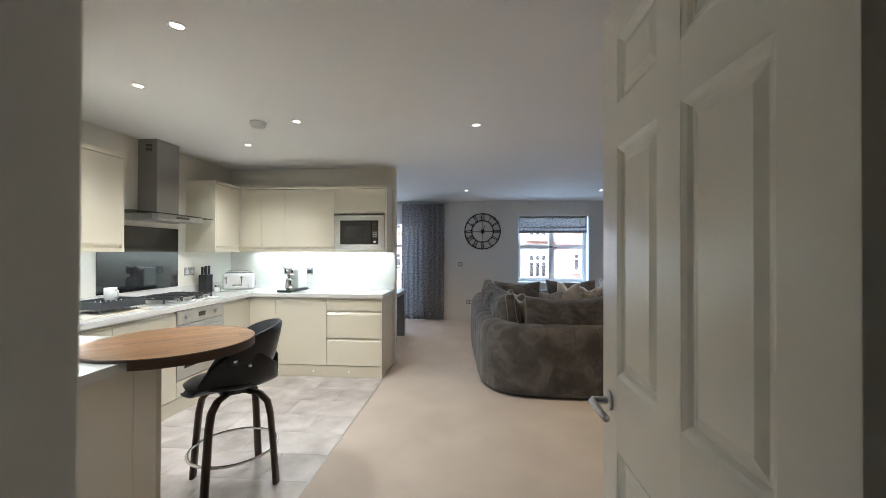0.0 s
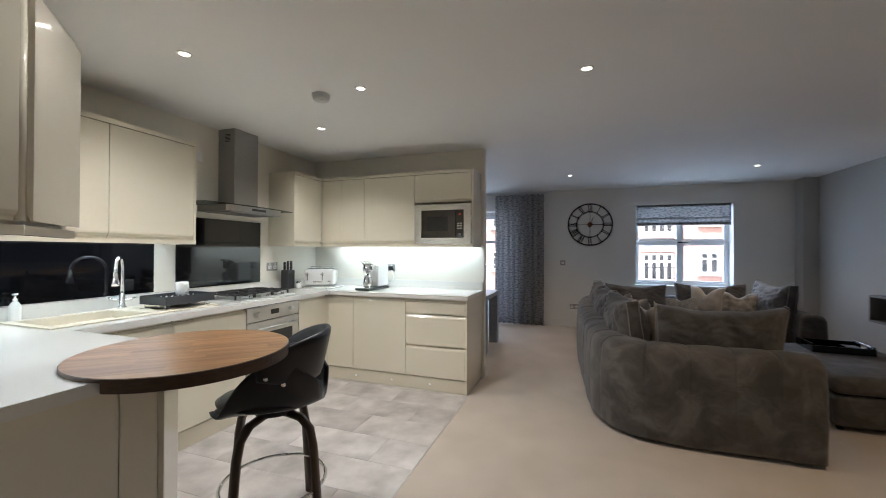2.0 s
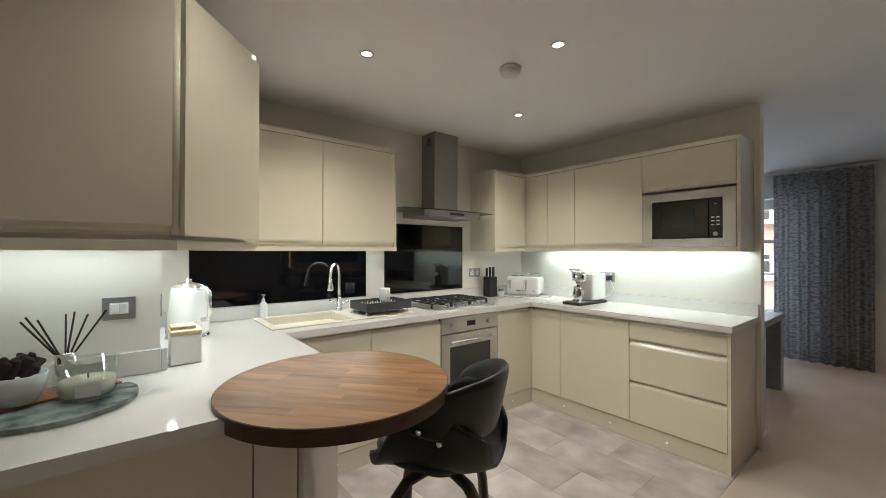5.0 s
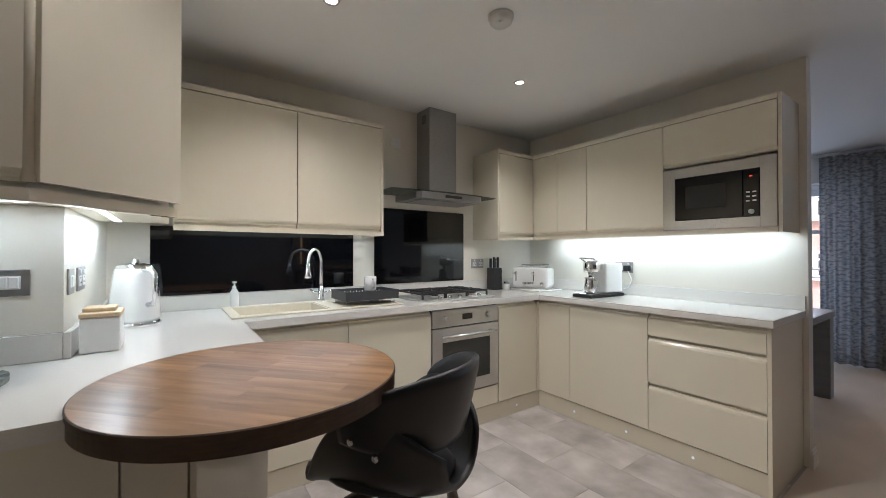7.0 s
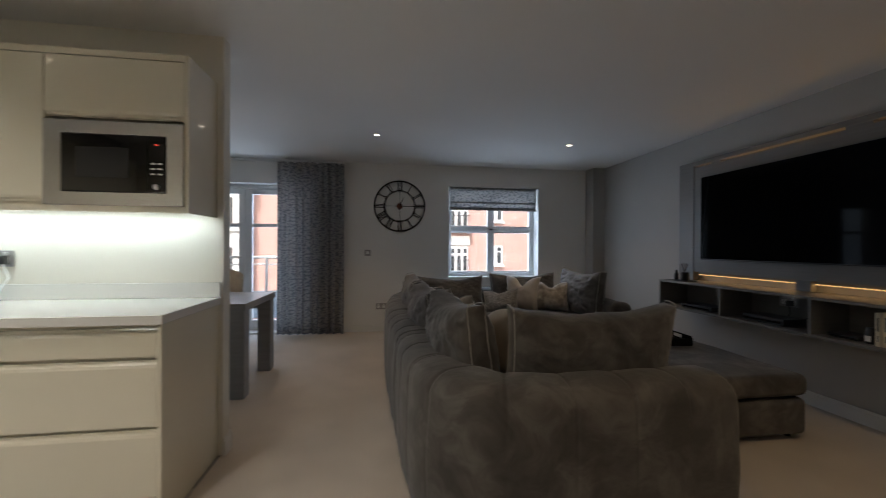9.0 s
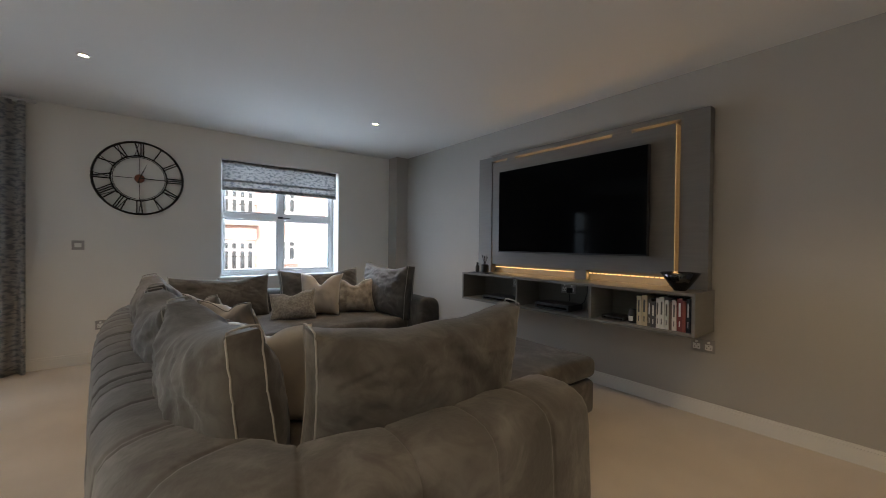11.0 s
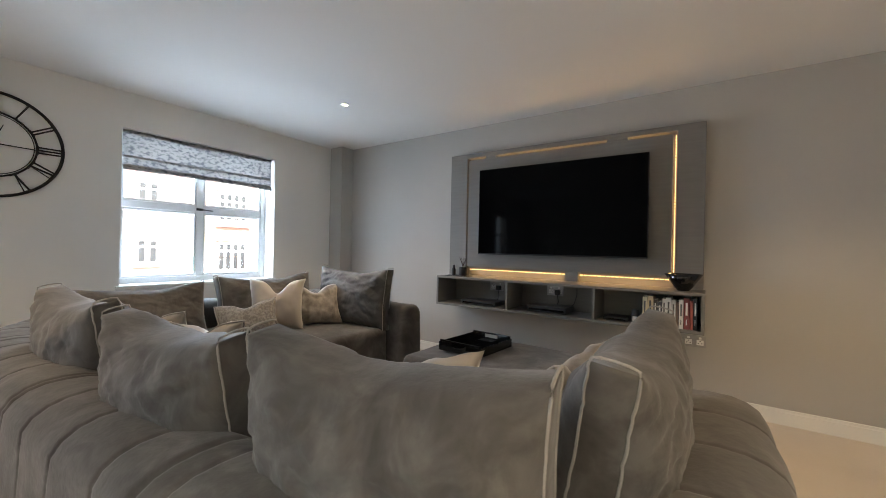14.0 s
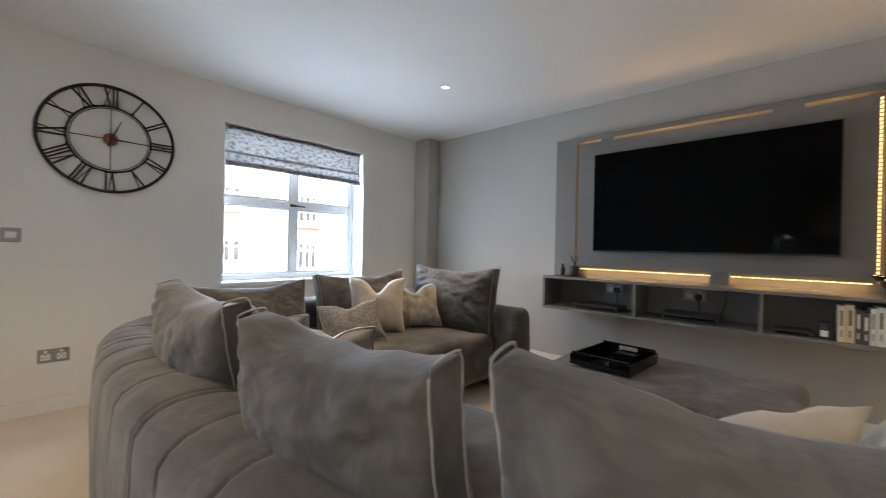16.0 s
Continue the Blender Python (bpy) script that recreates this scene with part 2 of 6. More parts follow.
setting("ceiling", box(LX - 0.2, RX + 0.2, -2.2, FY + 0.36, CZ, CZ + 0.15), CEIL, "white painted plaster ceiling", "ceiling")
setting("wall_west", box(LX - 0.12, LX, 1.44, FY + 0.36, 0, CZ), KPAINT, "cream painted plaster wall", "wall")
setting("wall_east", box(RX, RX + 0.12, -0.2, FY + 0.36, 0, CZ), TAUPE, "greige painted plaster wall", "wall")
wf = bmesh.new()
W0, W1, WZ0, WZ1 = 1.085, 2.465, 0.767, 2.10
D0, D1, DZ1 = -2.66, -0.90, 2.07
for x0, x1, z0, z1 in [(LX, D0, 0, CZ), (D0, D1, DZ1, CZ), (D1, W0, 0, CZ), (W0, W1, 0, WZ0), (W0, W1, WZ1, CZ), (W1, RX, 0, CZ)]:
    add_box(wf, x0, x1, FY, FY + 0.36, z0, z1)
setting("wall_north", wf, PAINT, "white painted plaster wall with a window and balcony doors", "wall")
setting("wall_column", box(3.235, RX, 7.86, FY, 0, CZ), TAUPE, "boxed-in greige corner column", "wall")
setting("wall_kitchen", box(LX, -0.76, 4.87, 4.96, 0, CZ), KPAINT, "cream painted partition wall behind the kitchen", "wall")
setting("wall_near", prism([(LX, WCY), (WCX, WCY), (WCX, NY), (-0.245, NY), (-0.245, NY - 0.12), (WCX - 0.12, NY - 0.12), (WCX - 0.12, WCY - 0.12), (LX, WCY - 0.12)], 0, CZ), KPAINT, "cream painted wall with an outer corner", "wall")
ws = bmesh.new()
add_box(ws, 0.61, RX, NY - 0.12, NY, 0, CZ)
add_box(ws, -0.245, 0.61, NY - 0.12, NY, 2.06, CZ)
setting("wall_south", ws, PAINT, "cream painted wall around the doorway", "wall")
wh = bmesh.new()
add_box(wh, -1.5, 1.9, -2.0, -1.9, 0, CZ)
add_box(wh, -1.5, -1.4, -1.9, NY - 0.12, 0, CZ)
add_box(wh, 1.8, 1.9, -1.9, NY - 0.12, 0, CZ)
setting("wall_hall", wh, PAINT, "cream painted hall walls", "wall")



def skirting(name, x0, x1, y0, y1):
    bm = bmesh.new()
    add_box(bm, x0, x1, y0, y1, 0.0, 0.085)
    if abs(x1 - x0) > abs(y1 - y0):
        add_box(bm, x0, x1, y0 + 0.004, y1 - 0.004, 0.085, 0.105, 0.003)
    else:
        add_box(bm, x0 + 0.004, x1 - 0.004, y0, y1, 0.085, 0.105, 0.003)
    return setting(name, bm, GLOSSWHITE, "white gloss moulded skirting board", "skirting board")


skirting("baseboard_east", RX - 0.018, RX, 0.577, 7.86)
skirting("baseboard_north", D1 + 0.06, 3.235, FY - 0.018, FY)
skirting("baseboard_south", 0.69, RX - 0.018, NY, NY + 0.018)
skirting("baseboard_stub", -0.76, -0.742, 4.855, 4.96)
skirting("baseboard_dining", LX, -0.76, 4.96, 4.978)

# ---- kitchen units ----
PL, TOP = 0.126, 0.87
FX, FYB = -2.28, 4.30


def slab_front(x0, x1, z0, z1, depth=0.019, lip=True):
    """A handleless door front in the xz plane that faces -y, its face at y = 0, with a scooped lip along the top."""
    bm = bmesh.new()
    if lip:
        prof = [(0.0, z0 + 0.002), (0.0, z1 - 0.030), (0.003, z1 - 0.018), (0.010, z1 - 0.010), (0.012, z1), (depth, z1), (depth, z0 + 0.002)]
    else:
        prof = [(0.0, z0 + 0.002), (0.0, z1 - 0.002), (depth, z1 - 0.002), (depth, z0 + 0.002)]
    a = [bm.verts.new((x0 + 0.0015, y, z)) for y, z in prof]
    b = [bm.verts.new((x1 - 0.0015, y, z)) for y, z in prof]
    n = len(prof)
    bm.faces.new(a)
    bm.faces.new(b[::-1])
    for i in range(n):
        bm.faces.new((a[i], b[i], b[(i + 1) % n], a[(i + 1) % n]))
    bmesh.ops.recalc_face_normals(bm, faces=bm.faces)
    return bm


def flip_front(x0, x1, z0, z1):
    """A wall-unit door with its scooped grip along the bottom."""
    bm = slab_front(x0, x1, 0.0, z1 - z0)
    for v in bm.verts:
        v.co.z = z1 - v.co.z
    bmesh.ops.reverse_faces(bm, faces=bm.faces)
    bmesh.ops.recalc_face_normals(bm, faces=bm.faces)
    return bm


def base_unit(label, width, fronts, at, rz, depth=0.55):
    t = thing("base_cabinet", label, "cabinet", "kitchen base cabinets", at=at, rz=rz)
    part("body", box(0.001, width - 0.001, 0.022, depth, PL, TOP - 0.002), CREAMCARCASS, t)
    for kind, x0, x1, z0, z1 in fronts:
        part(kind, slab_front(x0, x1, z0, z1), CREAM, t)
    return t


CAB = "cream gloss handleless base cabinet under the worktop"
base_unit("cream gloss three-drawer base cabinet under the worktop", 0.595, [("drawer_front", 0, 0.595, 0.728, 0.850), ("drawer_front", 0, 0.595, 0.430, 0.712), ("drawer_front", 0, 0.595, PL + 0.004, 0.414)], (-1.40, FYB, 0), 0)
base_unit(CAB, 0.58, [("door", 0, 0.58, PL + 0.004, 0.850)], (-1.982, FYB, 0), 0)
base_unit(CAB, 0.296, [("door", 0, 0.296, PL + 0.004, 0.850)], (-2.279, FYB, 0), 0)
base_unit(CAB, 0.42, [("door", 0, 0.42, PL + 0.004, 0.850)], (FX, 3.85, 0), 90)
base_unit(CAB, 0.57, [("door", 0, 0.57, PL + 0.004, 0.850)], (FX, 2.675, 0), 90)
base_unit(CAB, 0.565, [("door", 0, 0.565, PL + 0.004, 0.850)], (FX, 2.108, 0), 90)
setting_end = tagged(part("end_panel", box(-0.803, -0.785, 4.296, 4.868, 0.0, TOP - 0.002, 0.001), CREAM), "cream gloss end panel of the base cabinets", "cabinet panel")


def plinth(label, x0, x1, y0, y1, lights, axis):
    t = thing("plinth", label, "plinth")
    part("board", box(x0, x1, y0, y1, 0.002, PL - 0.003, 0.001), CREAMCARCASS, t)
    for a in lights:
        m = pose(a, y0 - 0.003, 0.062, 90, 0, 0) if axis == "x" else pose(x1 + 0.003, a, 0.062, 0, 90, 0)
        part("plinth_light", lathe([(0, -0.004), (0.0065, -0.004), (0.0075, 0), (0.005, 0.003), (0, 0.003)], 20, m), PLINTHGLOW, t, "small round chrome plinth light", True)
    return t


plinth("cream plinth board with small round lights", -2.2895, -0.804, FYB + 0.010, FYB + 0.028, [-1.95, -1.55, -1.15], "x")
plinth("cream plinth board with small round lights", FX - 0.028, FX - 0.010, 2.112, FYB + 0.010, [2.45, 3.6, 4.05], "y")

wt = thing("worktop", "pale glossy quartz worktop running round the kitchen", "worktop")
S0, S1, SY0, SY1 = -2.78, -2.40, 2.13, 2.62
WT0, WT1 = 0.87, 0.91
part("slab", prism([(LX, 4.267), (-0.77, 4.267), (-0.77, 4.868), (LX, 4.868)], WT0, WT1, 0.002, 1), WORKTOP, wt)
part("slab", box(LX, -2.25, SY1, 4.267, WT0, WT1), WORKTOP, wt)
part("slab", box(LX, S0, SY0, SY1, WT0, WT1), WORKTOP, wt)
part("slab", box(S1, -2.25, SY0, SY1, WT0, WT1), WORKTOP, wt)
part("slab", prism([(LX, WCY + 0.002), (WCX - 0.002, WCY + 0.002), (WCX - 0.002, 0.60), (-1.235, 0.60), (-1.235, 1.705), (-1.54, SY0), (LX, SY0)], WT0, WT1), WORKTOP, wt)
tagged(part("corner_filler", box(FX - 0.019, FX + 0.001, 4.272, 4.302, PL + 0.004, 0.85), CREAM), "cream corner filler post between base cabinets", "cabinet panel")
us = thing("worktop_upstand", "pale quartz upstand along the back of the worktop", "upstand")
for x0, x1, y0, y1 in ((LX + 0.02, -0.77, 4.848, 4.867), (LX + 0.001, LX + 0.020, WCY + 0.022, 4.847), (LX + 0.001, WCX + 0.018, WCY + 0.002, WCY + 0.021), (WCX + 0.001, WCX + 0.019, 0.60, WCY + 0.001)):
    part("strip", box(x0, x1, y0, y1, 0.911, 0.995, 0.002), WORKTOP, us)

# near peninsula body under the worktop
pb = thing("peninsula_cabinet", "cream gloss cabinet with an angled end under the worktop", "cabinet")
part("body", prism([(WCX + 0.02, 0.62), (-1.272, 0.62), (-1.272, 1.86), (-1.46, 2.06), (-2.255, 2.06), (-2.255, WCY + 0.02), (WCX + 0.02, WCY + 0.02)], 0.0, TOP - 0.002), CREAMCARCASS, pb)
part("side_panel", box(-1.268, -1.250, 0.62, 1.746, 0.0, TOP - 0.003, 0.001), CREAM, pb)
part("side_panel", box(-1.268, -1.252, 1.750, 1.872, 0.0, TOP - 0.003, 0.001), CREAM, pb)
part("angled_panel", box(0, 0.275, -0.018, 0.0, 0.0, TOP - 0.003, 0.001, 2, pose(-1.256, 1.876, 0, 0, 0, 135)), CREAM, pb)


def wall_unit(label, width, doors, at, rz, z0=1.392, z1=2.095, depth=0.31):
    t = thing("wall_cabinet", label, "cabinet", "kitchen wall cabinets", at=at, rz=rz)
    part("body", box(0.001, width - 0.001, 0.021, depth, z0, z1), CREAMCARCASS, t)
    for x0, x1, a, b in doors:
        part("door", flip_front(x0, x1, a, b), CREAM, t)
    return t


UC = "cream gloss handleless wall cabinet"
UY, UX = 4.545, -2.55
wall_unit("cream gloss cabinet door over the built-in microwave", 0.60, [(0, 0.60, 1.815, 2.095)], (-1.415, UY, 0), 0, z0=1.81)
wall_unit(UC, 0.585, [(0, 0.585, 1.405, 2.095)], (-2.001, UY, 0), 0)
wall_unit(UC, 0.285, [(0, 0.285, 1.405, 2.095)], (-2.287, UY, 0), 0)
wall_unit(UC, 0.262, [(0, 0.262, 1.405, 2.095)], (-2.550, UY, 0), 0)
wall_unit(UC, 0.42, [(0, 0.42, 1.405, 2.095)], (UX, 4.12, 0), 90)
wall_unit(UC, 0.55, [(0, 0.55, 1.405, 2.095)], (UX, 2.46, 0), 90)
wall_unit(UC, 0.61, [(0, 0.61, 1.405, 2.095)], (UX, 1.848, 0), 90)
tr = bmesh.new()
add_box(tr, -0.813, -0.795, UY - 0.002, 4.868, 1.362, 2.127)
tagged(part("end_panel", tr, CREAM), "cream gloss end panel of the wall cabinets", "cabinet panel")
for nm, z0, z1 in [("cornice", 2.097, 2.127), ("pelmet", 1.362, 1.391)]:
    b = bmesh.new()
    add_box(b, -2.57, -0.814, UY - 0.004, UY + 0.024, z0, z1, 0.001)
    add_box(b, UX - 0.024, UX + 0.004, 4.118, UY - 0.005, z0, z1, 0.001)
    add_box(b, LX, UX + 0.004, 4.10, 4.118, z0, z1, 0.001)
    tagged(part(nm, b, CREAM), "cream gloss trim along the corner wall cabinets", nm)
    b = bmesh.new()
    add_box(b, UX - 0.024, UX + 0.004, 1.85, 3.030, z0, z1, 0.001)
    add_box(b, LX, UX - 0.025, 3.012, 3.030, z0, z1, 0.001)
    tagged(part(nm, b, CREAM), "cream gloss trim along the wall cabinets over the sink", nm)
tagged(part("end_panel", box(LX, UX, 3.012, 3.030, 1.391, 2.097), CREAM), "cream gloss end panel beside the cooker hood", "cabinet panel")
tagged(part("end_panel", box(LX, UX, 4.100, 4.118, 1.391, 2.097), CREAM), "cream gloss end panel beside the cooker hood", "cabinet panel")
# near wall cabinets round the outer corner
J = (-1.40, 1.577)
K = (-1.699, 1.850)
nc = thing("wall_cabinet", "cream gloss angled wall cabinet round the outer corner", "cabinet", "kitchen wall cabinets")
part("body", prism([(WCX + 0.002, 1.0), (J[0] - 0.021, 1.0), (J[0] - 0.021, J[1] - 0.01), (K[0] - 0.01, K[1] - 0.018), (-2.53, K[1] - 0.018), (-2.53, WCY + 0.003), (WCX + 0.002, WCY + 0.003)], 1.392, 2.095), CREAMCARCASS, nc)
dl = math.hypot(K[0] - J[0], K[1] - J[1])
da = math.degrees(math.atan2(K[1] - J[1], K[0] - J[0]))
part("corner_post", lathe([(0, 1.4055), (0.013, 1.4055), (0.013, 2.0945), (0, 2.0945)], 20, pose(J[0] - 0.010, J[1] - 0.004, 0)), CREAM, nc, "", True)
dd = part("door", flip_front(0.004, dl - 0.002, 1.405, 2.095), CREAM, nc)
dd.matrix_basis = pose(J[0], J[1], 0, 0, 0, da) @ Matrix.Diagonal((1, -1, 1, 1))
d2 = part("door", flip_front(0, 0.55, 1.405, 2.095), CREAM, nc)
d2.matrix_basis = pose(J[0], J[1] - 0.556, 0, 0, 0, 90)
for z0, z1 in [(2.097, 2.127), (1.362, 1.391)]:
    part("trim", prism([(J[0] + 0.004, 1.0), (J[0] + 0.004, J[1]), (K[0], K[1] + 0.004), (K[0] - 0.02, K[1] - 0.02), (J[0] - 0.024, J[1] - 0.012), (J[0] - 0.024, 1.0)], z0, z1), CREAM, nc)

# ---- more materials ----
WALNUT = material("oiled walnut wood", (0.19, 0.092, 0.042), 0.28, color2=(0.43, 0.25, 0.125), scale=2.4, amount=0.5, bump=0.04, bump_scale=16, stretch=(1.6, 15, 15), per_object=0.22)
DARKWALNUT = material("dark walnut bent wood", (0.045, 0.026, 0.016), 0.38, color2=(0.085, 0.05, 0.03), scale=4, stretch=(8, 8, 1), bump=0.05)
LEATHER = material("black faux leather", (0.012, 0.012, 0.014), 0.36, color2=(0.02, 0.02, 0.022), scale=9, bump=0.15, bump_scale=260)
VELVETLIGHT = material("pale grey plush velvet", (0.27, 0.25, 0.235), 0.95, color2=(0.36, 0.335, 0.315), scale=6, amount=0.5, bump=0.25, bump_scale=30, sheen=0.5)
PIPING = material("silver satin piping", (0.36, 0.34, 0.315), 0.5, color2=(0.42, 0.40, 0.375), scale=40)
SATIN = material("champagne satin", (0.42, 0.37, 0.31), 0.42, color2=(0.55, 0.49, 0.42), scale=6, bump=0.3, bump_scale=9, sheen=0.3)
CRUSHED = material("crushed taupe velvet", (0.16, 0.135, 0.11), 0.5, color2=(0.42, 0.37, 0.31), scale=16, amount=0.35, bump=0.6, bump_scale=24, sheen=0.5)
HERRING = material("grey woven cushion fabric", (0.20, 0.185, 0.17), 0.9, color2=(0.32, 0.30, 0.28), scale=60, amount=0.2, bump=0.4, bump_scale=160)
GREYBOARD = material("grey wood grain board", (0.172, 0.164, 0.153), 0.5, color2=(0.196, 0.187, 0.175), scale=5, stretch=(1, 1, 14), bump=0.03, bump_scale=30)
GREYTABLE = material("grey painted table wood", (0.24, 0.245, 0.25), 0.4, color2=(0.30, 0.305, 0.31), scale=4, stretch=(1, 8, 8), bump=0.08, bump_scale=18)
UPVC = material("white upvc", (0.80, 0.81, 0.81), 0.3, color2=(0.83, 0.84, 0.84), scale=3)
BRICK = material("pale red facing brick", (0.50, 0.31, 0.265), 0.85, color2=(0.58, 0.39, 0.34), scale=1.6, amount=0.8, bump=0.2, bump_scale=14)
RENDERW = material("white render", (0.75, 0.75, 0.73), 0.8, color2=(0.80, 0.80, 0.78), scale=2)
DARKWIN = material("dark far window glass", (0.05, 0.06, 0.07), 0.08, color2=(0.07, 0.08, 0.09), scale=1)
ROOFTILE = material("grey roof tile", (0.12, 0.12, 0.13), 0.8, color2=(0.17, 0.17, 0.18), scale=6)
PAVING = material("grey asphalt and paving", (0.12, 0.125, 0.13), 0.9, color2=(0.17, 0.175, 0.18), scale=0.8, bump=0.2, bump_scale=30)
FROST = material("pale blue-grey balcony panel", (0.45, 0.52, 0.58), 0.5, color2=(0.50, 0.57, 0.62), scale=2)
IRON = material("black cast iron", (0.015, 0.015, 0.016), 0.55, color2=(0.03, 0.028, 0.026), scale=30, bump=0.2, bump_scale=120)
CLOCKIRON = material("dark bronze metal", (0.02, 0.017, 0.015), 0.5, metal=0.6, color2=(0.04, 0.033, 0.028), scale=12, bump=0.1)
COPPER = material("brushed copper red", (0.20, 0.07, 0.045), 0.45, metal=0.6, color2=(0.26, 0.10, 0.06), scale=9)
CERAMIC = material("white glazed ceramic", (0.80, 0.79, 0.77), 0.18, color2=(0.83, 0.82, 0.80), scale=4)
WHITEPLASTIC = material("white plastic", (0.78, 0.78, 0.76), 0.35, color2=(0.81, 0.81, 0.79), scale=4)
ENAMEL = material("glossy cream enamel", (0.74, 0.74, 0.72), 0.15, color2=(0.78, 0.78, 0.76), scale=3, coat=0.4)
PALEWOOD = material("pale bamboo wood", (0.62, 0.46, 0.28), 0.45, color2=(0.72, 0.56, 0.36), scale=5, stretch=(1, 10, 10))
SINKMAT = material("cream composite sink", (0.62, 0.57, 0.46), 0.45, color2=(0.66, 0.61, 0.50), scale=50)
RACK = material("dark grey rubberised steel", (0.035, 0.038, 0.042), 0.55, color2=(0.05, 0.053, 0.058), scale=10)
MARBLE = material("green black marble", (0.025, 0.045, 0.040), 0.22, color2=(0.34, 0.39, 0.36), scale=16, amount=0.34)
ACACIA = material("reddish acacia wood", (0.26, 0.10, 0.05), 0.4, color2=(0.42, 0.20, 0.10), scale=4, stretch=(2, 9, 9))
WAX = material("ivory candle wax", (0.78, 0.68, 0.48), 0.5, color2=(0.82, 0.74, 0.55), scale=5)
PAPERLABEL = material("white paper label", (0.78, 0.77, 0.74), 0.7)
INK = material("grey printed ink", (0.12, 0.12, 0.12), 0.7)
PLATE = material("brushed nickel plate", (0.36, 0.35, 0.34), 0.38, metal=0.8, color2=(0.42, 0.41, 0.40), scale=30)
REED = material("dark brown reed", (0.03, 0.02, 0.017), 0.8, color2=(0.05, 0.035, 0.03), scale=40)
LEDWARM = material("warm white led strip", (1.0, 0.60, 0.24), 0.5, emit=0.55)
LEDDIM = material("dim warm led strip", (1.0, 0.57, 0.22), 0.5, emit=0.8)
# smoke detector's white plastic, its shaded side put into a greyer base colour
DETECTOR = material("white plastic greyed for shade", (0.60, 0.59, 0.56), 0.45, color2=(0.64, 0.63, 0.60), scale=6)
LEDCOOL = material("cool white led strip", (0.95, 1.0, 0.98), 0.5, emit=3.0)
LAMPGLOW = material("lit downlight lens", (1.0, 0.86, 0.66), 0.5, emit=7.0)
REDLED = material("red display glow", (1.0, 0.08, 0.05), 0.5, emit=0.7)
TRACK = material("white curtain track", (0.70, 0.70, 0.69), 0.4)
CREAMFABRIC = material("beige woven chair fabric", (0.42, 0.37, 0.31), 0.95, color2=(0.50, 0.45, 0.38), scale=40, bump=0.3, bump_scale=200)
GREYFABRIC = material("dark grey chair fabric", (0.07, 0.07, 0.075), 0.95, color2=(0.10, 0.10, 0.105), scale=40, bump=0.3, bump_scale=200)


def glass_material(name, tint=(1, 1, 1), mixf=0.08):
    m = bpy.data.materials.new(name)
    m.use_nodes = True
    n, l = m.node_tree.nodes, m.node_tree.links
    out = n["Material Output"]
    tr = n.new("ShaderNodeBsdfTransparent")
    tr.inputs[0].default_value = (*tint, 1)
    gl = n.new("ShaderNodeBsdfGlossy")
    gl.inputs["Roughness"].default_value = 0.02
    mx = n.new("ShaderNodeMixShader")
    mx.inputs[0].default_value = mixf
    l.new(tr.outputs[0], mx.inputs[1])
    l.new(gl.outputs[0], mx.inputs[2])
    l.new(mx.outputs[0], out.inputs[0])
    return m


GLASS = glass_material("clear pane glass")
JARGLASS = glass_material("clear jar glass", (0.93, 0.96, 0.95), 0.2)
HOODGLASS = glass_material("tinted hood glass", (0.55, 0.58, 0.57))


def fabric_pattern(name, base, dark, scale, stretch, threshold=0.5, band=None):
    """A printed cloth: broken blotches of a darker tone over a pale ground, with an optional vertical stripe."""
    m = material(name, base, 0.9, bump=0.2, bump_scale=260, sheen=0.2)
    n, l = m.node_tree.nodes, m.node_tree.links
    b = n["Principled BSDF"]
    tc, mp = n.new("ShaderNodeTexCoord"), n.new("ShaderNodeMapping")
    mp.inputs["Scale"].default_value = stretch
    l.new(tc.outputs["UV"], mp.inputs[0])
    t1 = n.new("ShaderNodeTexVoronoi" if band is None else "ShaderNodeTexNoise")
    t1.inputs["Scale"].default_value = scale
    l.new(mp.outputs[0], t1.inputs["Vector"])
    ramp = n.new("ShaderNodeValToRGB")
    ramp.color_ramp.elements[0].position, ramp.color_ramp.elements[1].position = threshold - 0.09, threshold + 0.09
    ramp.color_ramp.elements[0].color, ramp.color_ramp.elements[1].color = (*dark, 1), (*base, 1)
    l.new(t1.outputs[0], ramp.inputs[0])
    l.new(ramp.outputs[0], b.inputs["Base Color"])
    return m


CURTAIN = fabric_pattern("grey printed curtain cloth", (0.50, 0.49, 0.475), (0.25, 0.255, 0.27), 4.6, (2.6, 9.0, 1), 0.47, band=1)
BLINDCLOTH = fabric_pattern("grey jacquard blind cloth", (0.40, 0.39, 0.375), (0.17, 0.178, 0.19), 4.2, (2.0, 3.2, 1), 0.45, band=1)


def uv_sheet(name, nu, nv, fn, mat, parent, label="", thick=0.004, uvs=(1, 1)):
    """A cloth sheet from fn(u, v), with a UV map and a little thickness."""
    bm = bmesh.new()
    grid = [[bm.verts.new(fn(i / nu, j / nv)) for j in range(nv + 1)] for i in range(nu + 1)]
    uv = bm.loops.layers.uv.new("UVMap")
    for i in range(nu):
        for j in range(nv):
            f = bm.faces.new((grid[i][j], grid[i + 1][j], grid[i + 1][j + 1], grid[i][j + 1]))
            for lp, (a, b) in zip(f.loops, ((i, j), (i + 1, j), (i + 1, j + 1), (i, j + 1))):
                lp[uv].uv = (a / nu * uvs[0], b / nv * uvs[1])
    bmesh.ops.solidify(bm, geom=bm.faces[:], thickness=thick)
    return part(name, bm, mat, parent, label, True)


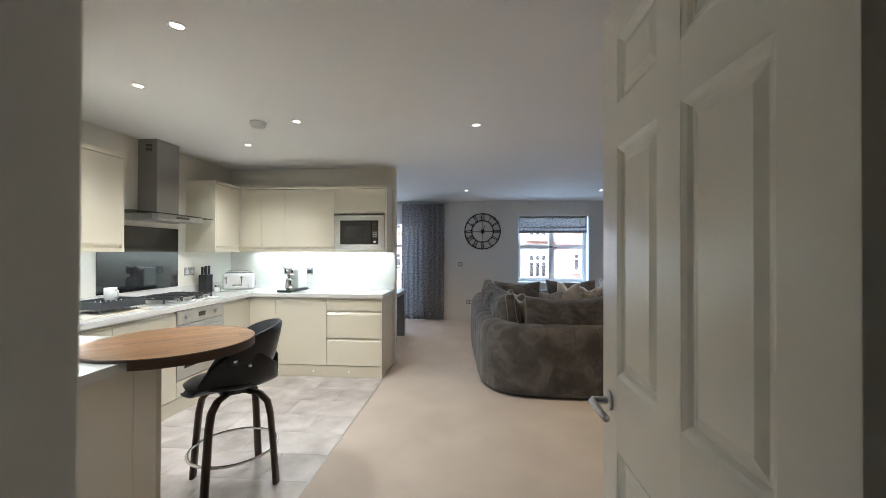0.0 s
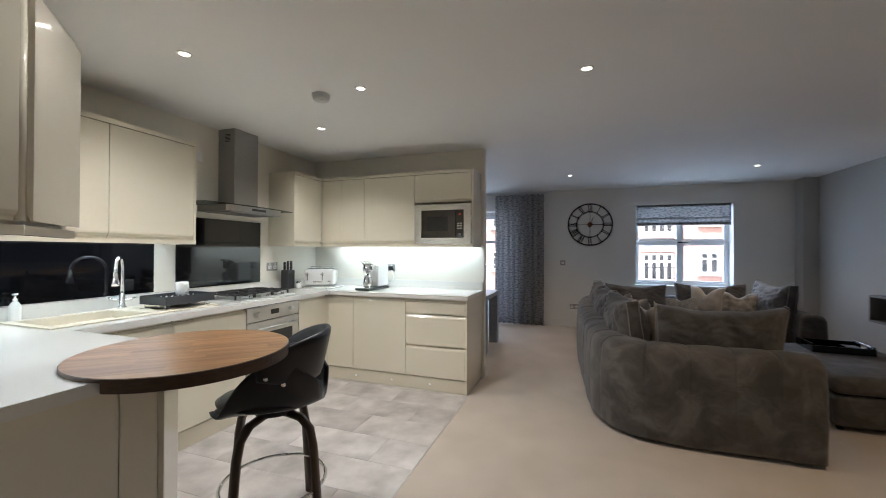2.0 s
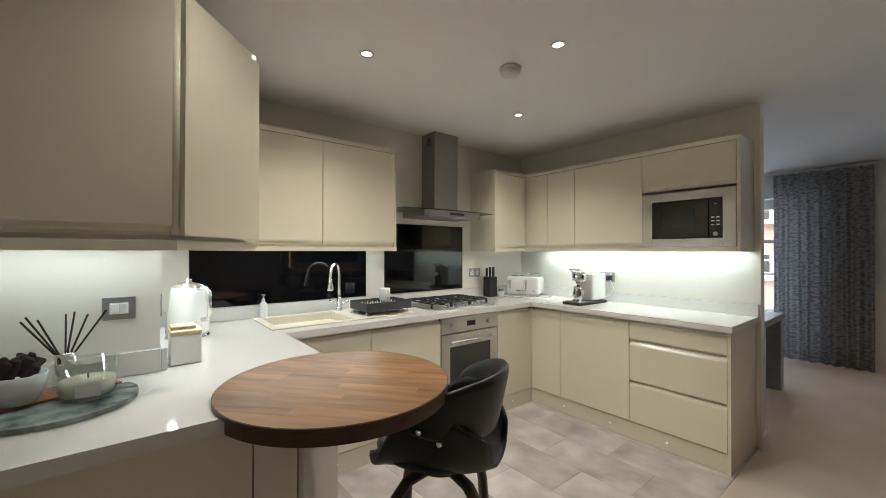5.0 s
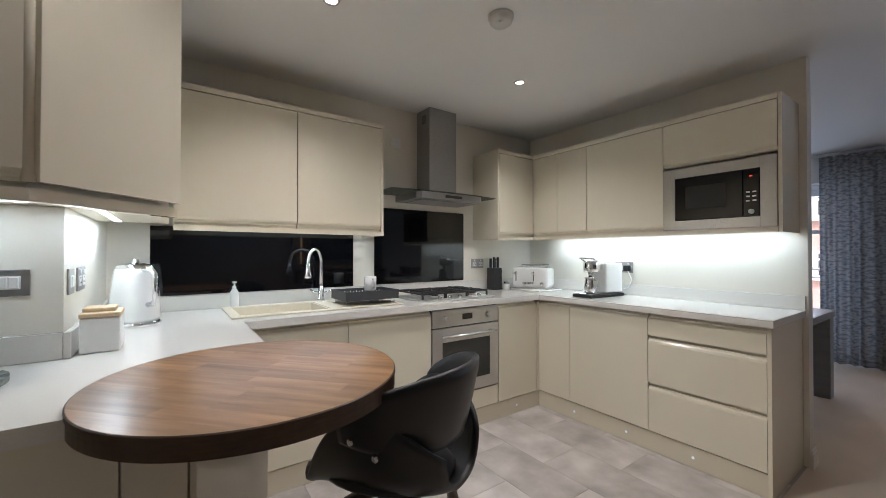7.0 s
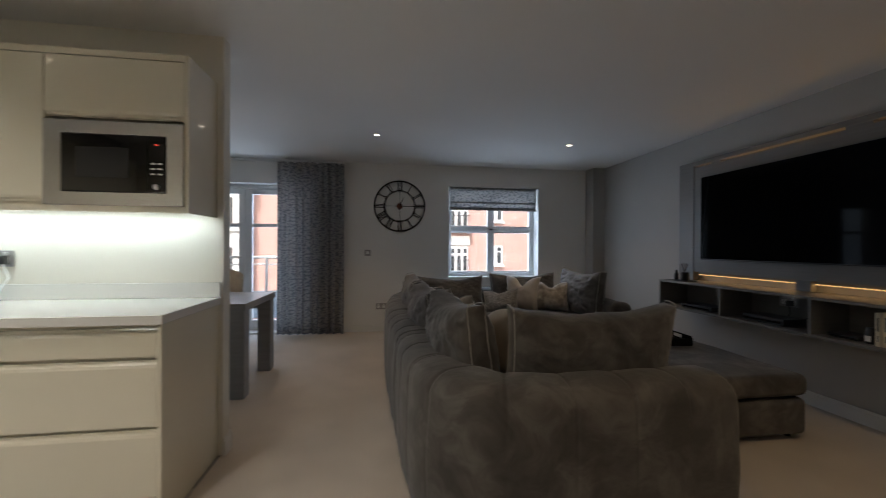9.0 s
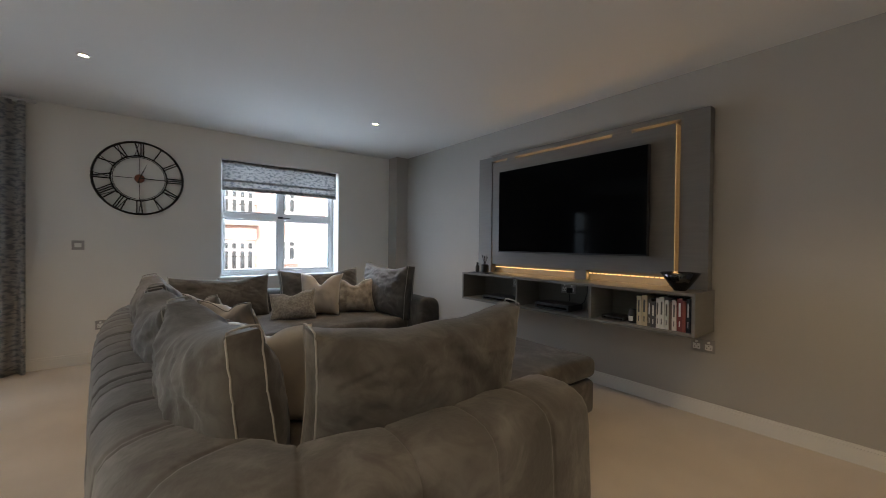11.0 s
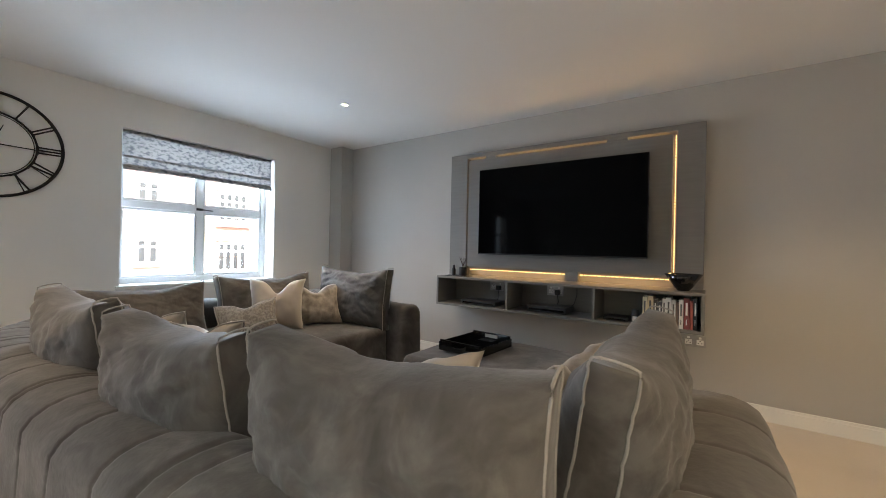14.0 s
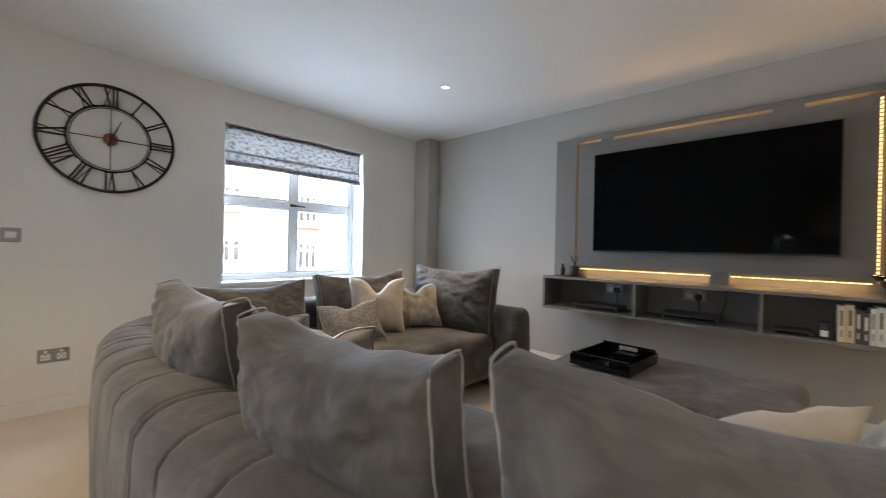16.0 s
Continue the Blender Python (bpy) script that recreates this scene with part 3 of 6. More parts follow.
# ---- door and doorway ----
def six_panel_door():
    t = thing("door_1", "cream satin six-panel door standing open", "door", kind="structure", at=(0.595, 0.60, 0))
    W, H, T = 0.74, 2.03, 0.040
    ys = [0, 0.105, 0.325, 0.415, 0.635, W]
    zs = [0.012, 0.23, 0.86, 1.05, 1.645, 1.755, 1.93, H]
    bm = bmesh.new()
    for a, b in ((ys[0], ys[1]), (ys[2], ys[3]), (ys[4], ys[5])):
        add_box(bm, -T / 2, T / 2, a, b, zs[0], zs[7])
    for a, b in ((zs[0], zs[1]), (zs[2], zs[3]), (zs[4], zs[5]), (zs[6], zs[7])):
        for c, d in ((ys[1], ys[2]), (ys[3], ys[4])):
            add_box(bm, -T / 2 + 0.0003, T / 2 - 0.0003, c, d, a, b)
    part("leaf_frame", bm, DOORPAINT, t)
    for c, d in ((ys[1], ys[2]), (ys[3], ys[4])):
        for a, b in ((zs[1], zs[2]), (zs[3], zs[4]), (zs[5], zs[6])):
            bm = bmesh.new()
            core = 0.008
            add_box(bm, -core, core, c - 0.002, d + 0.002, a - 0.002, b + 0.002)
            for s in (-1, 1):
                ring = [(c, a, T / 2 - 0.001), (c + 0.012, a + 0.012, 0.0145), (c + 0.02, a + 0.02, 0.0085), (c + 0.026, a + 0.026, 0.0085), (c + 0.046, a + 0.046, 0.015)]
                loops = []
                for y, z, x in ring:
                    i = y - c
                    loops.append([bm.verts.new((s * x, yy, zz)) for yy, zz in ((c + i, a + i), (d - i, a + i), (d - i, b - i), (c + i, b - i))])
                for p, q in zip(loops, loops[1:]):
                    for k in range(4):
                        bm.faces.new((p[k], p[(k + 1) % 4], q[(k + 1) % 4], q[k]))
                bm.faces.new(loops[-1])
            bmesh.ops.recalc_face_normals(bm, faces=bm.faces)
            part("panel", bm, DOORPAINT, t)
    for s in (-1, 1):
        bm = lathe([(0, 0), (0.026, 0), (0.026, 0.006), (0.022, 0.009), (0, 0.009)], 24, pose(s * T / 2, 0.685, 0.97, 0, 90 * s, 0))
        add_tube(bm, [(s * (T / 2 + 0.005), 0.685, 0.97), (s * (T / 2 + 0.045), 0.685, 0.97), (s * (T / 2 + 0.052), 0.672, 0.97), (s * (T / 2 + 0.052), 0.56, 0.972)], 0.0095, 12)
        part("door_handle", bm, STEEL, t, "satin chrome lever handle", True)
    for z in (0.25, 1.0, 1.8):
        part("hinge", tube([(0.024, -0.004, z - 0.045), (0.024, -0.004, z + 0.045)], 0.006, 10), STEEL, t, "", True)
    return t


six_panel_door()
fr = bmesh.new()
add_box(fr, -0.245, -0.215, NY - 0.12, NY, 0, 2.06)
add_box(fr, 0.585, 0.61, NY - 0.12, NY, 0, 2.06)
add_box(fr, -0.215, 0.585, NY - 0.12, NY, 2.04, 2.06)
for y0, y1 in ((NY, NY + 0.016), (NY - 0.136, NY - 0.12)):
    add_box(fr, -0.30, -0.225, y0, y1, 0, 2.05, 0.003)
    add_box(fr, 0.618, 0.68, y0, y1, 0, 2.05, 0.003)
    add_box(fr, -0.30, 0.68, y0, y1, 2.051, 2.125, 0.003)
setting("door_frame", fr, DOORPAINT, "cream painted door lining and architrave", "door frame")

# ---- window, blind, balcony doors ----
def glazed_leaf(t, x0, x1, z0, z1, y, bar=0.055, depth=0.06, mid=None, frame_label=""):
    bm = bmesh.new()
    add_box(bm, x0, x0 + bar, y, y + depth, z0, z1, 0.004)
    add_box(bm, x1 - bar, x1, y, y + depth, z0, z1, 0.004)
    add_box(bm, x0 + bar - 0.004, x1 - bar + 0.004, y + 0.002, y + depth - 0.002, z0, z0 + bar, 0.004)
    add_box(bm, x0 + bar - 0.004, x1 - bar + 0.004, y + 0.002, y + depth - 0.002, z1 - bar, z1, 0.004)
    fr = part("window_frame", bm, UPVC, t, frame_label)
    pane = part("pane", box(x0 + bar - 0.002, x1 - bar + 0.002, y + depth / 2 - 0.003, y + depth / 2 + 0.003, z0 + bar - 0.002, z1 - bar + 0.002), GLASS, t)
    pane.visible_shadow = False
    return fr


w1 = thing("window_1", "white upvc casement window with a central handle", "window", kind="structure")
WY = 8.27
wb = bmesh.new()
add_box(wb, W0, W0 + 0.05, WY, WY + 0.07, WZ0, WZ1, 0.004)
add_box(wb, W1 - 0.05, W1, WY, WY + 0.07, WZ0, WZ1, 0.004)
add_box(wb, W0 + 0.05, W1 - 0.05, WY + 0.001, WY + 0.069, WZ0, WZ0 + 0.05, 0.004)
add_box(wb, W0 + 0.05, W1 - 0.05, WY + 0.001, WY + 0.069, WZ1 - 0.05, WZ1, 0.004)
add_box(wb, 1.745, 1.805, WY + 0.001, WY + 0.069, WZ0 + 0.05, WZ1 - 0.05, 0.004)
add_box(wb, W0 + 0.05, 1.745, WY + 0.001, WY + 0.069, 1.45, 1.51, 0.004)
add_box(wb, 1.805, W1 - 0.05, WY + 0.001, WY + 0.069, 1.45, 1.51, 0.004)
part("window_frame", wb, UPVC, w1)
for x0, x1 in ((W0 + 0.05, 1.745), (1.805, W1 - 0.05)):
    for z0, z1 in ((WZ0 + 0.05, 1.45), (1.51, WZ1 - 0.05)):
        glazed_leaf(w1, x0 + 0.002, x1 - 0.002, z0 + 0.002, z1 - 0.002, WY + 0.004, 0.022, 0.05)
part("window_sill", box(W0 - 0.03, W1 + 0.03, FY - 0.028, WY + 0.002, WZ0 - 0.032, WZ0 - 0.004 + 0.006, 0.006), GLOSSWHITE, w1, "white gloss window board")
hb = box(1.74, 1.80, WY - 0.012, WY, 1.468, 1.492, 0.003)
add_tube(hb, [(1.76, WY - 0.012, 1.48), (1.76, WY - 0.03, 1.48), (1.79, WY - 0.034, 1.478), (1.88, WY - 0.034, 1.472)], 0.006, 8)
part("window_handle", hb, BLACK, w1, "dark window handle")

bl = thing("roman_blind", "grey patterned roman blind drawn half up in the window", "blind")
def blind_front(u, v):
    z = 2.095 - 0.345 * (1 - v)
    y = 8.125 - (0.012 if v < 0.34 else 0.0) - (0.012 if v < 0.12 else 0.0) + 0.010 * abs(math.sin(v * 9)) * (1 if v < 0.36 else 0)
    return Vector((1.10 + 1.345 * u, y + 0.003 * math.sin(u * 14 + v * 3), z + (0.006 * math.sin(u * 3.2) if v < 0.2 else 0)))
uv_sheet("cloth", 40, 30, blind_front, BLINDCLOTH, bl, uvs=(3.9, 1.0))
for z, y in ((1.772, 8.108), (1.79, 8.116), (1.868, 8.118)):
    part("fold", box(1.10, 2.445, y, y + 0.022, z - 0.010, z + 0.010, 0.008, 3), BLINDCLOTH, bl)
part("head_rail", box(1.095, 2.45, 8.128, 8.165, 2.062, 2.097, 0.003), WHITEPLASTIC, bl)
part("side_chain", tube([(2.452, 8.14, 2.06), (2.452, 8.14, 1.5)], 0.003, 6), WHITEPLASTIC, bl)

fd = thing("door_2", "white glazed upvc balcony doors, closed", "door", kind="structure")
DY = 8.27
db = bmesh.new()
add_box(db, D0, D0 + 0.055, DY, DY + 0.08, 0.0, DZ1, 0.004)
add_box(db, D1 - 0.055, D1, DY, DY + 0.08, 0.0, DZ1, 0.004)
add_box(db, D0 + 0.055, D1 - 0.055, DY + 0.001, DY + 0.079, DZ1 - 0.055, DZ1, 0.004)
add_box(db, D0 + 0.055, D1 - 0.055, DY + 0.001, DY + 0.079, 0.0, 0.04, 0.004)
part("door_frame", db, UPVC, fd)
DM = (D0 + D1) / 2
for x0, x1, hx in ((D0 + 0.057, DM - 0.001, DM - 0.045), (DM + 0.001, D1 - 0.057, None)):
    bm = bmesh.new()
    S = 0.088
    y0, y1 = DY + 0.006, DY + 0.066
    add_box(bm, x0, x0 + S, y0, y1, 0.042, DZ1 - 0.057, 0.005)
    add_box(bm, x1 - S, x1, y0, y1, 0.042, DZ1 - 0.057, 0.005)
    for z0, z1 in ((0.042, 0.16), (1.475, 1.525), (DZ1 - 0.057 - 0.075, DZ1 - 0.057)):
        add_box(bm, x0 + S - 0.004, x1 - S + 0.004, y0 + 0.002, y1 - 0.002, z0, z1, 0.004)
    leaf = part("door_leaf", bm, UPVC, fd)
    for z0, z1 in ((0.16, 1.475), (1.525, DZ1 - 0.132)):
        p = part("pane", box(x0 + S - 0.003, x1 - S + 0.003, y0 + 0.027, y0 + 0.033, z0 - 0.003, z1 + 0.003), GLASS, leaf)
        p.visible_shadow = False
    if hx:
        hb = box(hx - 0.014, hx + 0.014, y0 - 0.008, y0, 0.95, 1.16, 0.004)
        add_tube(hb, [(hx, y0 - 0.006, 1.06), (hx, y0 - 0.045, 1.06), (hx - 0.02, y0 - 0.05, 1.06), (hx - 0.12, y0 - 0.05, 1.055)], 0.008, 8)
        part("door_handle", hb, UPVC, leaf)
part("threshold", box(D0, D1, FY + 0.002, DY - 0.001, 0.0, 0.018, 0.003), GLOSSWHITE, fd)

tk = thing("curtain_track", "slim white curtain track fixed along the wall top", "curtain track")
part("rail", box(-2.80, -0.34, 7.985, 8.01, 2.350, 2.372, 0.003), TRACK, tk)
for x in (-2.6, -1.6, -0.6):
    part("bracket", box(x - 0.012, x + 0.012, 8.005, FY - 0.001, 2.352, 2.370), TRACK, tk)


def curtain(label, x0, x1, folds, seed):
    t = thing("curtain", label, "curtain", "balcony curtains")
    rnd = random.Random(seed)
    ph = [rnd.uniform(-0.5, 0.5) for _ in range(folds + 2)]
    def fn(u, v):
        k = u * folds
        i = int(k)
        p = ph[i] * (1 - (k - i)) + ph[i + 1] * (k - i)
        amp = 0.020 + 0.022 * (1 - v)
        y = 7.985 + amp * math.sin(2 * math.pi * k + p) + 0.008 * math.sin(17 * u + 4 * v)
        x = x0 + (x1 - x0) * (u + 0.012 * math.sin(2 * math.pi * k * 0.5 + p) * (1 - v))
        return Vector((x, y - 0.03, 0.012 + 2.335 * v))
    uv_sheet("cloth", folds * 10, 24, fn, CURTAIN, t, uvs=((x1 - x0) * 2.2, 2.3))
    part("heading_tape", box(x0, x1, 7.972, 7.984, 2.335, 2.349, 0.002), TRACK, t)
    return t


curtain("grey patterned curtain hanging in deep folds to the carpet", -1.27, -0.40, 9, 3)
curtain("grey patterned curtain hanging in deep folds to the carpet", -2.84, -2.42, 5, 5)

# ---- balcony and outside ----
bal = thing("balcony", "steel balcony railing with pale infill panels", "balcony")
part("slab", box(-3.0, -0.6, 8.45, 9.45, -0.25, -0.05, 0.01), RENDERW, bal)
part("top_rail", tube([(-2.95, 9.35, 1.02), (-0.65, 9.35, 1.02)], 0.022, 10), STEEL, bal, "", True)
part("mid_rail", tube([(-2.95, 9.35, 0.90), (-0.65, 9.35, 0.90)], 0.014, 10), STEEL, bal, "", True)
for x in (-2.95, -1.8, -0.65):
    part("post", box(x - 0.02, x + 0.02, 9.33, 9.37, -0.05, 1.0, 0.003), STEEL, bal)
for x0, x1 in ((-2.92, -1.83), (-1.77, -0.68)):
    part("infill_panel", box(x0, x1, 9.342, 9.358, 0.0, 0.46, 0.003), FROST, bal)
setting("ground", box(-600, 600, 8.6, 900, -5.6, -5.2), PAVING, "grey paved ground outside", "ground")

fac = thing("apartment_building", "red-brick apartment building with white windows across the way", "building")
FYO = 26.0
part("wall", box(-26, 30, FYO, FYO + 8, -5.2, 7.4), BRICK, fac)
rf = bmesh.new()
vs = [rf.verts.new(p) for p in ((-26.4, FYO - 0.5, 7.4), (30.4, FYO - 0.5, 7.4), (30.4, FYO + 8.4, 7.4), (-26.4, FYO + 8.4, 7.4), (-26.4, FYO + 4, 10.2), (30.4, FYO + 4, 10.2))]
for f in ((0, 1, 5, 4), (2, 3, 4, 5), (0, 4, 3), (1, 2, 5), (3, 2, 1, 0)):
    rf.faces.new([vs[i] for i in f])
part("roof", rf, ROOFTILE, fac)
for z in (7.2,):
    part("cornice", box(-26.2, 30.2, FYO - 0.35, FYO, z, z + 0.3, 0.05), RENDERW, fac)


def far_window(x, z0, w, h, panes, sill=True):
    win = part("window", box(x - w / 2, x + w / 2, FYO - 0.08, FYO + 0.02, z0, z0 + h, 0.02), UPVC, fac)
    pw = w / panes
    for i in range(panes):
        a = x - w / 2 + i * pw
        part("pane", box(a + pw * 0.24, a + pw * 0.76, FYO - 0.10, FYO - 0.07, z0 + h * 0.10, z0 + h * 0.66), DARKWIN, win)
        part("pane", box(a + pw * 0.24, a + pw * 0.76, FYO - 0.10, FYO - 0.07, z0 + h * 0.74, z0 + h * 0.92), DARKWIN, win)
    if sill:
        part("sill", box(x - w / 2 - 0.1, x + w / 2 + 0.1, FYO - 0.16, FYO, z0 - 0.12, z0), RENDERW, win)
    return win


def far_balcony_window(x, z0):
    win = far_window(x, z0, 1.55, 1.65, 4, False)
    part("lintel", box(x - 0.88, x + 0.88, FYO - 0.12, FYO, z0 + 1.70, z0 + 2.3, 0.03), RENDERW, win)
    part("sill", box(x - 0.95, x + 0.95, FYO - 0.35, FYO, z0 - 0.25, z0 - 0.05, 0.02), RENDERW, win)
    rl = box(x - 0.85, x + 0.85, FYO - 0.32, FYO - 0.29, z0 + 0.80, z0 + 0.84)
    for i in range(13):
        a = x - 0.83 + i * 0.138
        add_box(rl, a - 0.008, a + 0.008, FYO - 0.315, FYO - 0.295, z0 - 0.05, z0 + 0.80)
    part("railing", rl, IRON, win)


for z0 in (-3.15, -0.38, 2.35, 5.0):
    for x in (-20.5, -14.6, -7.75, -1.6, 4.52, 11.0, 17.4, 24):
        if x == -7.75:
            continue
        if z0 < 4.9:
            far_balcony_window(x, z0)
    for x in (-17.5, -11.0, -4.7, 1.4, 7.05, 14.2, 20.8):
        far_window(x, z0 + 0.5, 0.92, 1.2, 2)
bay = part("bay", box(-8.75, -7.3, FYO - 0.45, FYO + 0.02, -5.2, 4.5, 0.03), RENDERW, fac)
part("cornice", box(-8.95, -7.1, FYO - 0.6, FYO, 4.5, 4.8, 0.05), RENDERW, bay)
for z0 in (-2.9, -0.35, 2.45):
    for x in (-8.35, -7.75):
        part("pane", box(x - 0.12, x + 0.12, FYO - 0.48, FYO - 0.44, z0, z0 + 1.5), DARKWIN, bay)
    part("sill", box(-8.85, -7.2, FYO - 0.55, FYO - 0.44, z0 - 0.4, z0 - 0.12, 0.02), RENDERW, bay)

HOODSTEEL = material("darker brushed steel", (0.34, 0.335, 0.325), 0.36, metal=1.0, color2=(0.40, 0.395, 0.385), scale=30, bump=0.05, bump_scale=120, stretch=(1, 1, 12))
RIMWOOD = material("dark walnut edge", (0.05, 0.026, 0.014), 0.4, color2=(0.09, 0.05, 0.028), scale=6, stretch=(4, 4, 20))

TVSCREEN = material("matt black television glass", (0.002, 0.002, 0.0022), 0.05, ior=1.22)
TVSCREEN.node_tree.nodes["Principled BSDF"].inputs["Specular IOR Level"].default_value = 0.16

# ---- kitchen appliances and things ----
MWSTEEL = material("brushed microwave steel", (0.56, 0.555, 0.55), 0.26, metal=1.0, color2=(0.64, 0.635, 0.63), scale=24, bump=0.04, bump_scale=110, stretch=(12, 1, 1))
mw = thing("microwave", "built-in stainless steel microwave with black glass door", "microwave")
bm = bmesh.new()
MX0, MX1, MZ0, MZ1, MYF = -1.413, -0.816, 1.392, 1.790, 4.540
for x0, x1, z0, z1 in ((MX0, MX0 + 0.075, MZ0, MZ1), (MX1 - 0.075, MX1, MZ0, MZ1), (MX0 + 0.075, MX1 - 0.075, MZ0, MZ0 + 0.062), (MX0 + 0.075, MX1 - 0.075, MZ1 - 0.062, MZ1)):
    add_box(bm, x0, x1, MYF - 0.004, MYF + 0.016, z0, z1, 0.001)
part("trim_frame", bm, MWSTEEL, mw)
part("body", box(MX0 + 0.03, MX1 - 0.03, MYF + 0.017, 4.86, MZ0 + 0.021, MZ1 - 0.002), BLACK, mw)
part("door", box(MX0 + 0.077, MX1 - 0.155, MYF - 0.010, MYF + 0.010, MZ0 + 0.065, MZ1 - 0.065, 0.003), BLACKGLASS, mw)
part("window", box(MX0 + 0.14, MX1 - 0.235, MYF - 0.0118, MYF - 0.009, MZ0 + 0.13, MZ1 - 0.125, 0.001), material("dark mesh glass", (0.03, 0.03, 0.032), 0.15), mw)
cp = part("control_panel", box(MX1 - 0.152, MX1 - 0.077, MYF - 0.010, MYF + 0.010, MZ0 + 0.065, MZ1 - 0.065, 0.003), BLACKGLASS, mw)
part("display", box(MX1 - 0.122, MX1 - 0.108, MYF - 0.0115, MYF - 0.0098, MZ1 - 0.108, MZ1 - 0.103), REDLED, cp)
for i in range(3):
    for j in range(2):
        part("button", box(MX1 - 0.138 + j * 0.03, MX1 - 0.120 + j * 0.03, MYF - 0.0118, MYF - 0.0098, MZ1 - 0.20 - i * 0.025, MZ1 - 0.192 - i * 0.025), PAPERLABEL, cp)
part("dial", lathe([(0, 0), (0.014, 0), (0.013, 0.012), (0, 0.013)], 20, pose(MX1 - 0.113, MYF - 0.010, MZ0 + 0.09, 90, 0, 0)), STEEL, cp, "", True)
tagged(part("cabinet_shelf", box(-1.415, -0.815, 4.572, 4.86, 1.3925, 1.412), CREAMCARCASS), "cream shelf board under the microwave", "shelf")

ov = thing("oven", "stainless steel built-in oven with two dials under the hob", "oven", at=(FX, 3.248, 0), rz=90)
part("body", box(0.004, 0.592, 0.02, 0.54, 0.20, 0.866), BLACK, ov)
part("control_panel", box(0.003, 0.593, -0.002, 0.02, 0.742, 0.858, 0.002), STEEL, ov)
for x in (0.11, 0.49):
    part("dial", lathe([(0, 0), (0.021, 0), (0.019, 0.02), (0.016, 0.022), (0, 0.022)], 24, pose(x, -0.002, 0.80, 90, 0, 0)), STEEL, ov, "", True)
part("clock_display", box(0.255, 0.345, -0.0035, 0.001, 0.782, 0.822, 0.001), BLACKGLASS, ov)
od = part("oven_door", box(0.003, 0.593, -0.004, 0.02, 0.275, 0.735, 0.002), STEEL, ov)
part("door_glass", box(0.085, 0.511, -0.0055, -0.0035, 0.36, 0.64, 0.001), material("smoked oven glass", (0.03, 0.031, 0.032), 0.06, coat=0.4), od)
hb = tube([(0.06, -0.045, 0.682), (0.536, -0.045, 0.682)], 0.009, 10)
for x in (0.09, 0.506):
    add_tube(hb, [(x, -0.045, 0.682), (x, -0.003, 0.682)], 0.007, 8)
part("handle", hb, STEEL, od, "long steel bar handle", True)
part("lower_panel", slab_front(0.002, 0.594, 0.13, 0.268, lip=False), CREAM, ov)

hob = thing("gas_hob", "stainless gas hob with black cast-iron pan supports", "hob", at=(0, 0, 0.911))
HX0, HX1, HY0, HY1 = -2.79, -2.33, 3.24, 3.86
part("tray", box(HX0, HX1, HY0, HY1, 0, 0.012, 0.004), STEEL, hob)
for bx, by, r in ((-2.68, 3.38, 0.045), (-2.68, 3.72, 0.035), (-2.44, 3.38, 0.035), (-2.44, 3.72, 0.045), (-2.56, 3.55, 0.055)):
    b1 = part("burner", lathe([(0, 0.012), (r, 0.012), (r, 0.024), (r * 0.85, 0.030), (0, 0.030)], 24, pose(bx, by, 0)), STEEL, hob, "", True)
    part("burner_cap", lathe([(0, 0.030), (r * 0.72, 0.030), (r * 0.70, 0.037), (0, 0.038)], 24, pose(bx, by, 0)), IRON, b1, "", True)
for k in range(3):
    y0 = HY0 + 0.015 + k * 0.199
    g = bmesh.new()
    for y in (y0, y0 + 0.187):
        add_box(g, HX0 + 0.02, HX1 - 0.07, y - 0.005, y + 0.005, 0.042, 0.053, 0.002)
    for x in (HX0 + 0.02, HX1 - 0.07):
        add_box(g, x - 0.005, x + 0.005, y0 - 0.003, y0 + 0.190, 0.042, 0.053, 0.002)
    for x in (HX0 + 0.10, HX0 + 0.21, HX0 + 0.31):
        add_box(g, x - 0.004, x + 0.004, y0, y0 + 0.187, 0.044, 0.057, 0.002)
    add_box(g, HX0 + 0.02, HX1 - 0.07, y0 + 0.088, y0 + 0.097, 0.044, 0.057, 0.002)
    for x in (HX0 + 0.022, HX1 - 0.072):
        for y in (y0, y0 + 0.187):
            add_box(g, x - 0.006, x + 0.006, y - 0.006, y + 0.006, 0.010, 0.045, 0.002)
    part("pan_support", g, IRON, hob)
for i in range(5):
    part("knob", lathe([(0, 0.012), (0.016, 0.012), (0.014, 0.032), (0, 0.033)], 16, pose(HX1 - 0.032, HY0 + 0.13 + i * 0.09, 0)), CHROME, hob, "", True)

hd = thing("cooker_hood", "stainless steel chimney cooker hood with a glass canopy", "cooker hood")
part("chimney", box(LX + 0.001, -2.69, 3.50, 3.765, 1.72, CZ - 0.001, 0.002), HOODSTEEL, hd)
vt = bmesh.new()
for i in range(6):
    add_box(vt, -2.80, -2.74, 3.4985, 3.5005, 2.285 + i * 0.012, 2.291 + i * 0.012)
part("vent_slots", vt, BLACK, hd)
body = bmesh.new()
add_prism(body, [(LX + 0.001, 3.30), (-2.56, 3.30), (-2.53, 3.33), (-2.53, 3.89), (-2.56, 3.92), (LX + 0.001, 3.92)], 1.648, 1.700, 0.004)
part("body", body, HOODSTEEL, hd)
part("filter", box(-2.84, -2.58, 3.36, 3.86, 1.642, 1.649, 0.002), PLATE, hd)
part("control_strip", box(-2.529, -2.527, 3.54, 3.70, 1.665, 1.685, 0.0005), BLACK, hd)
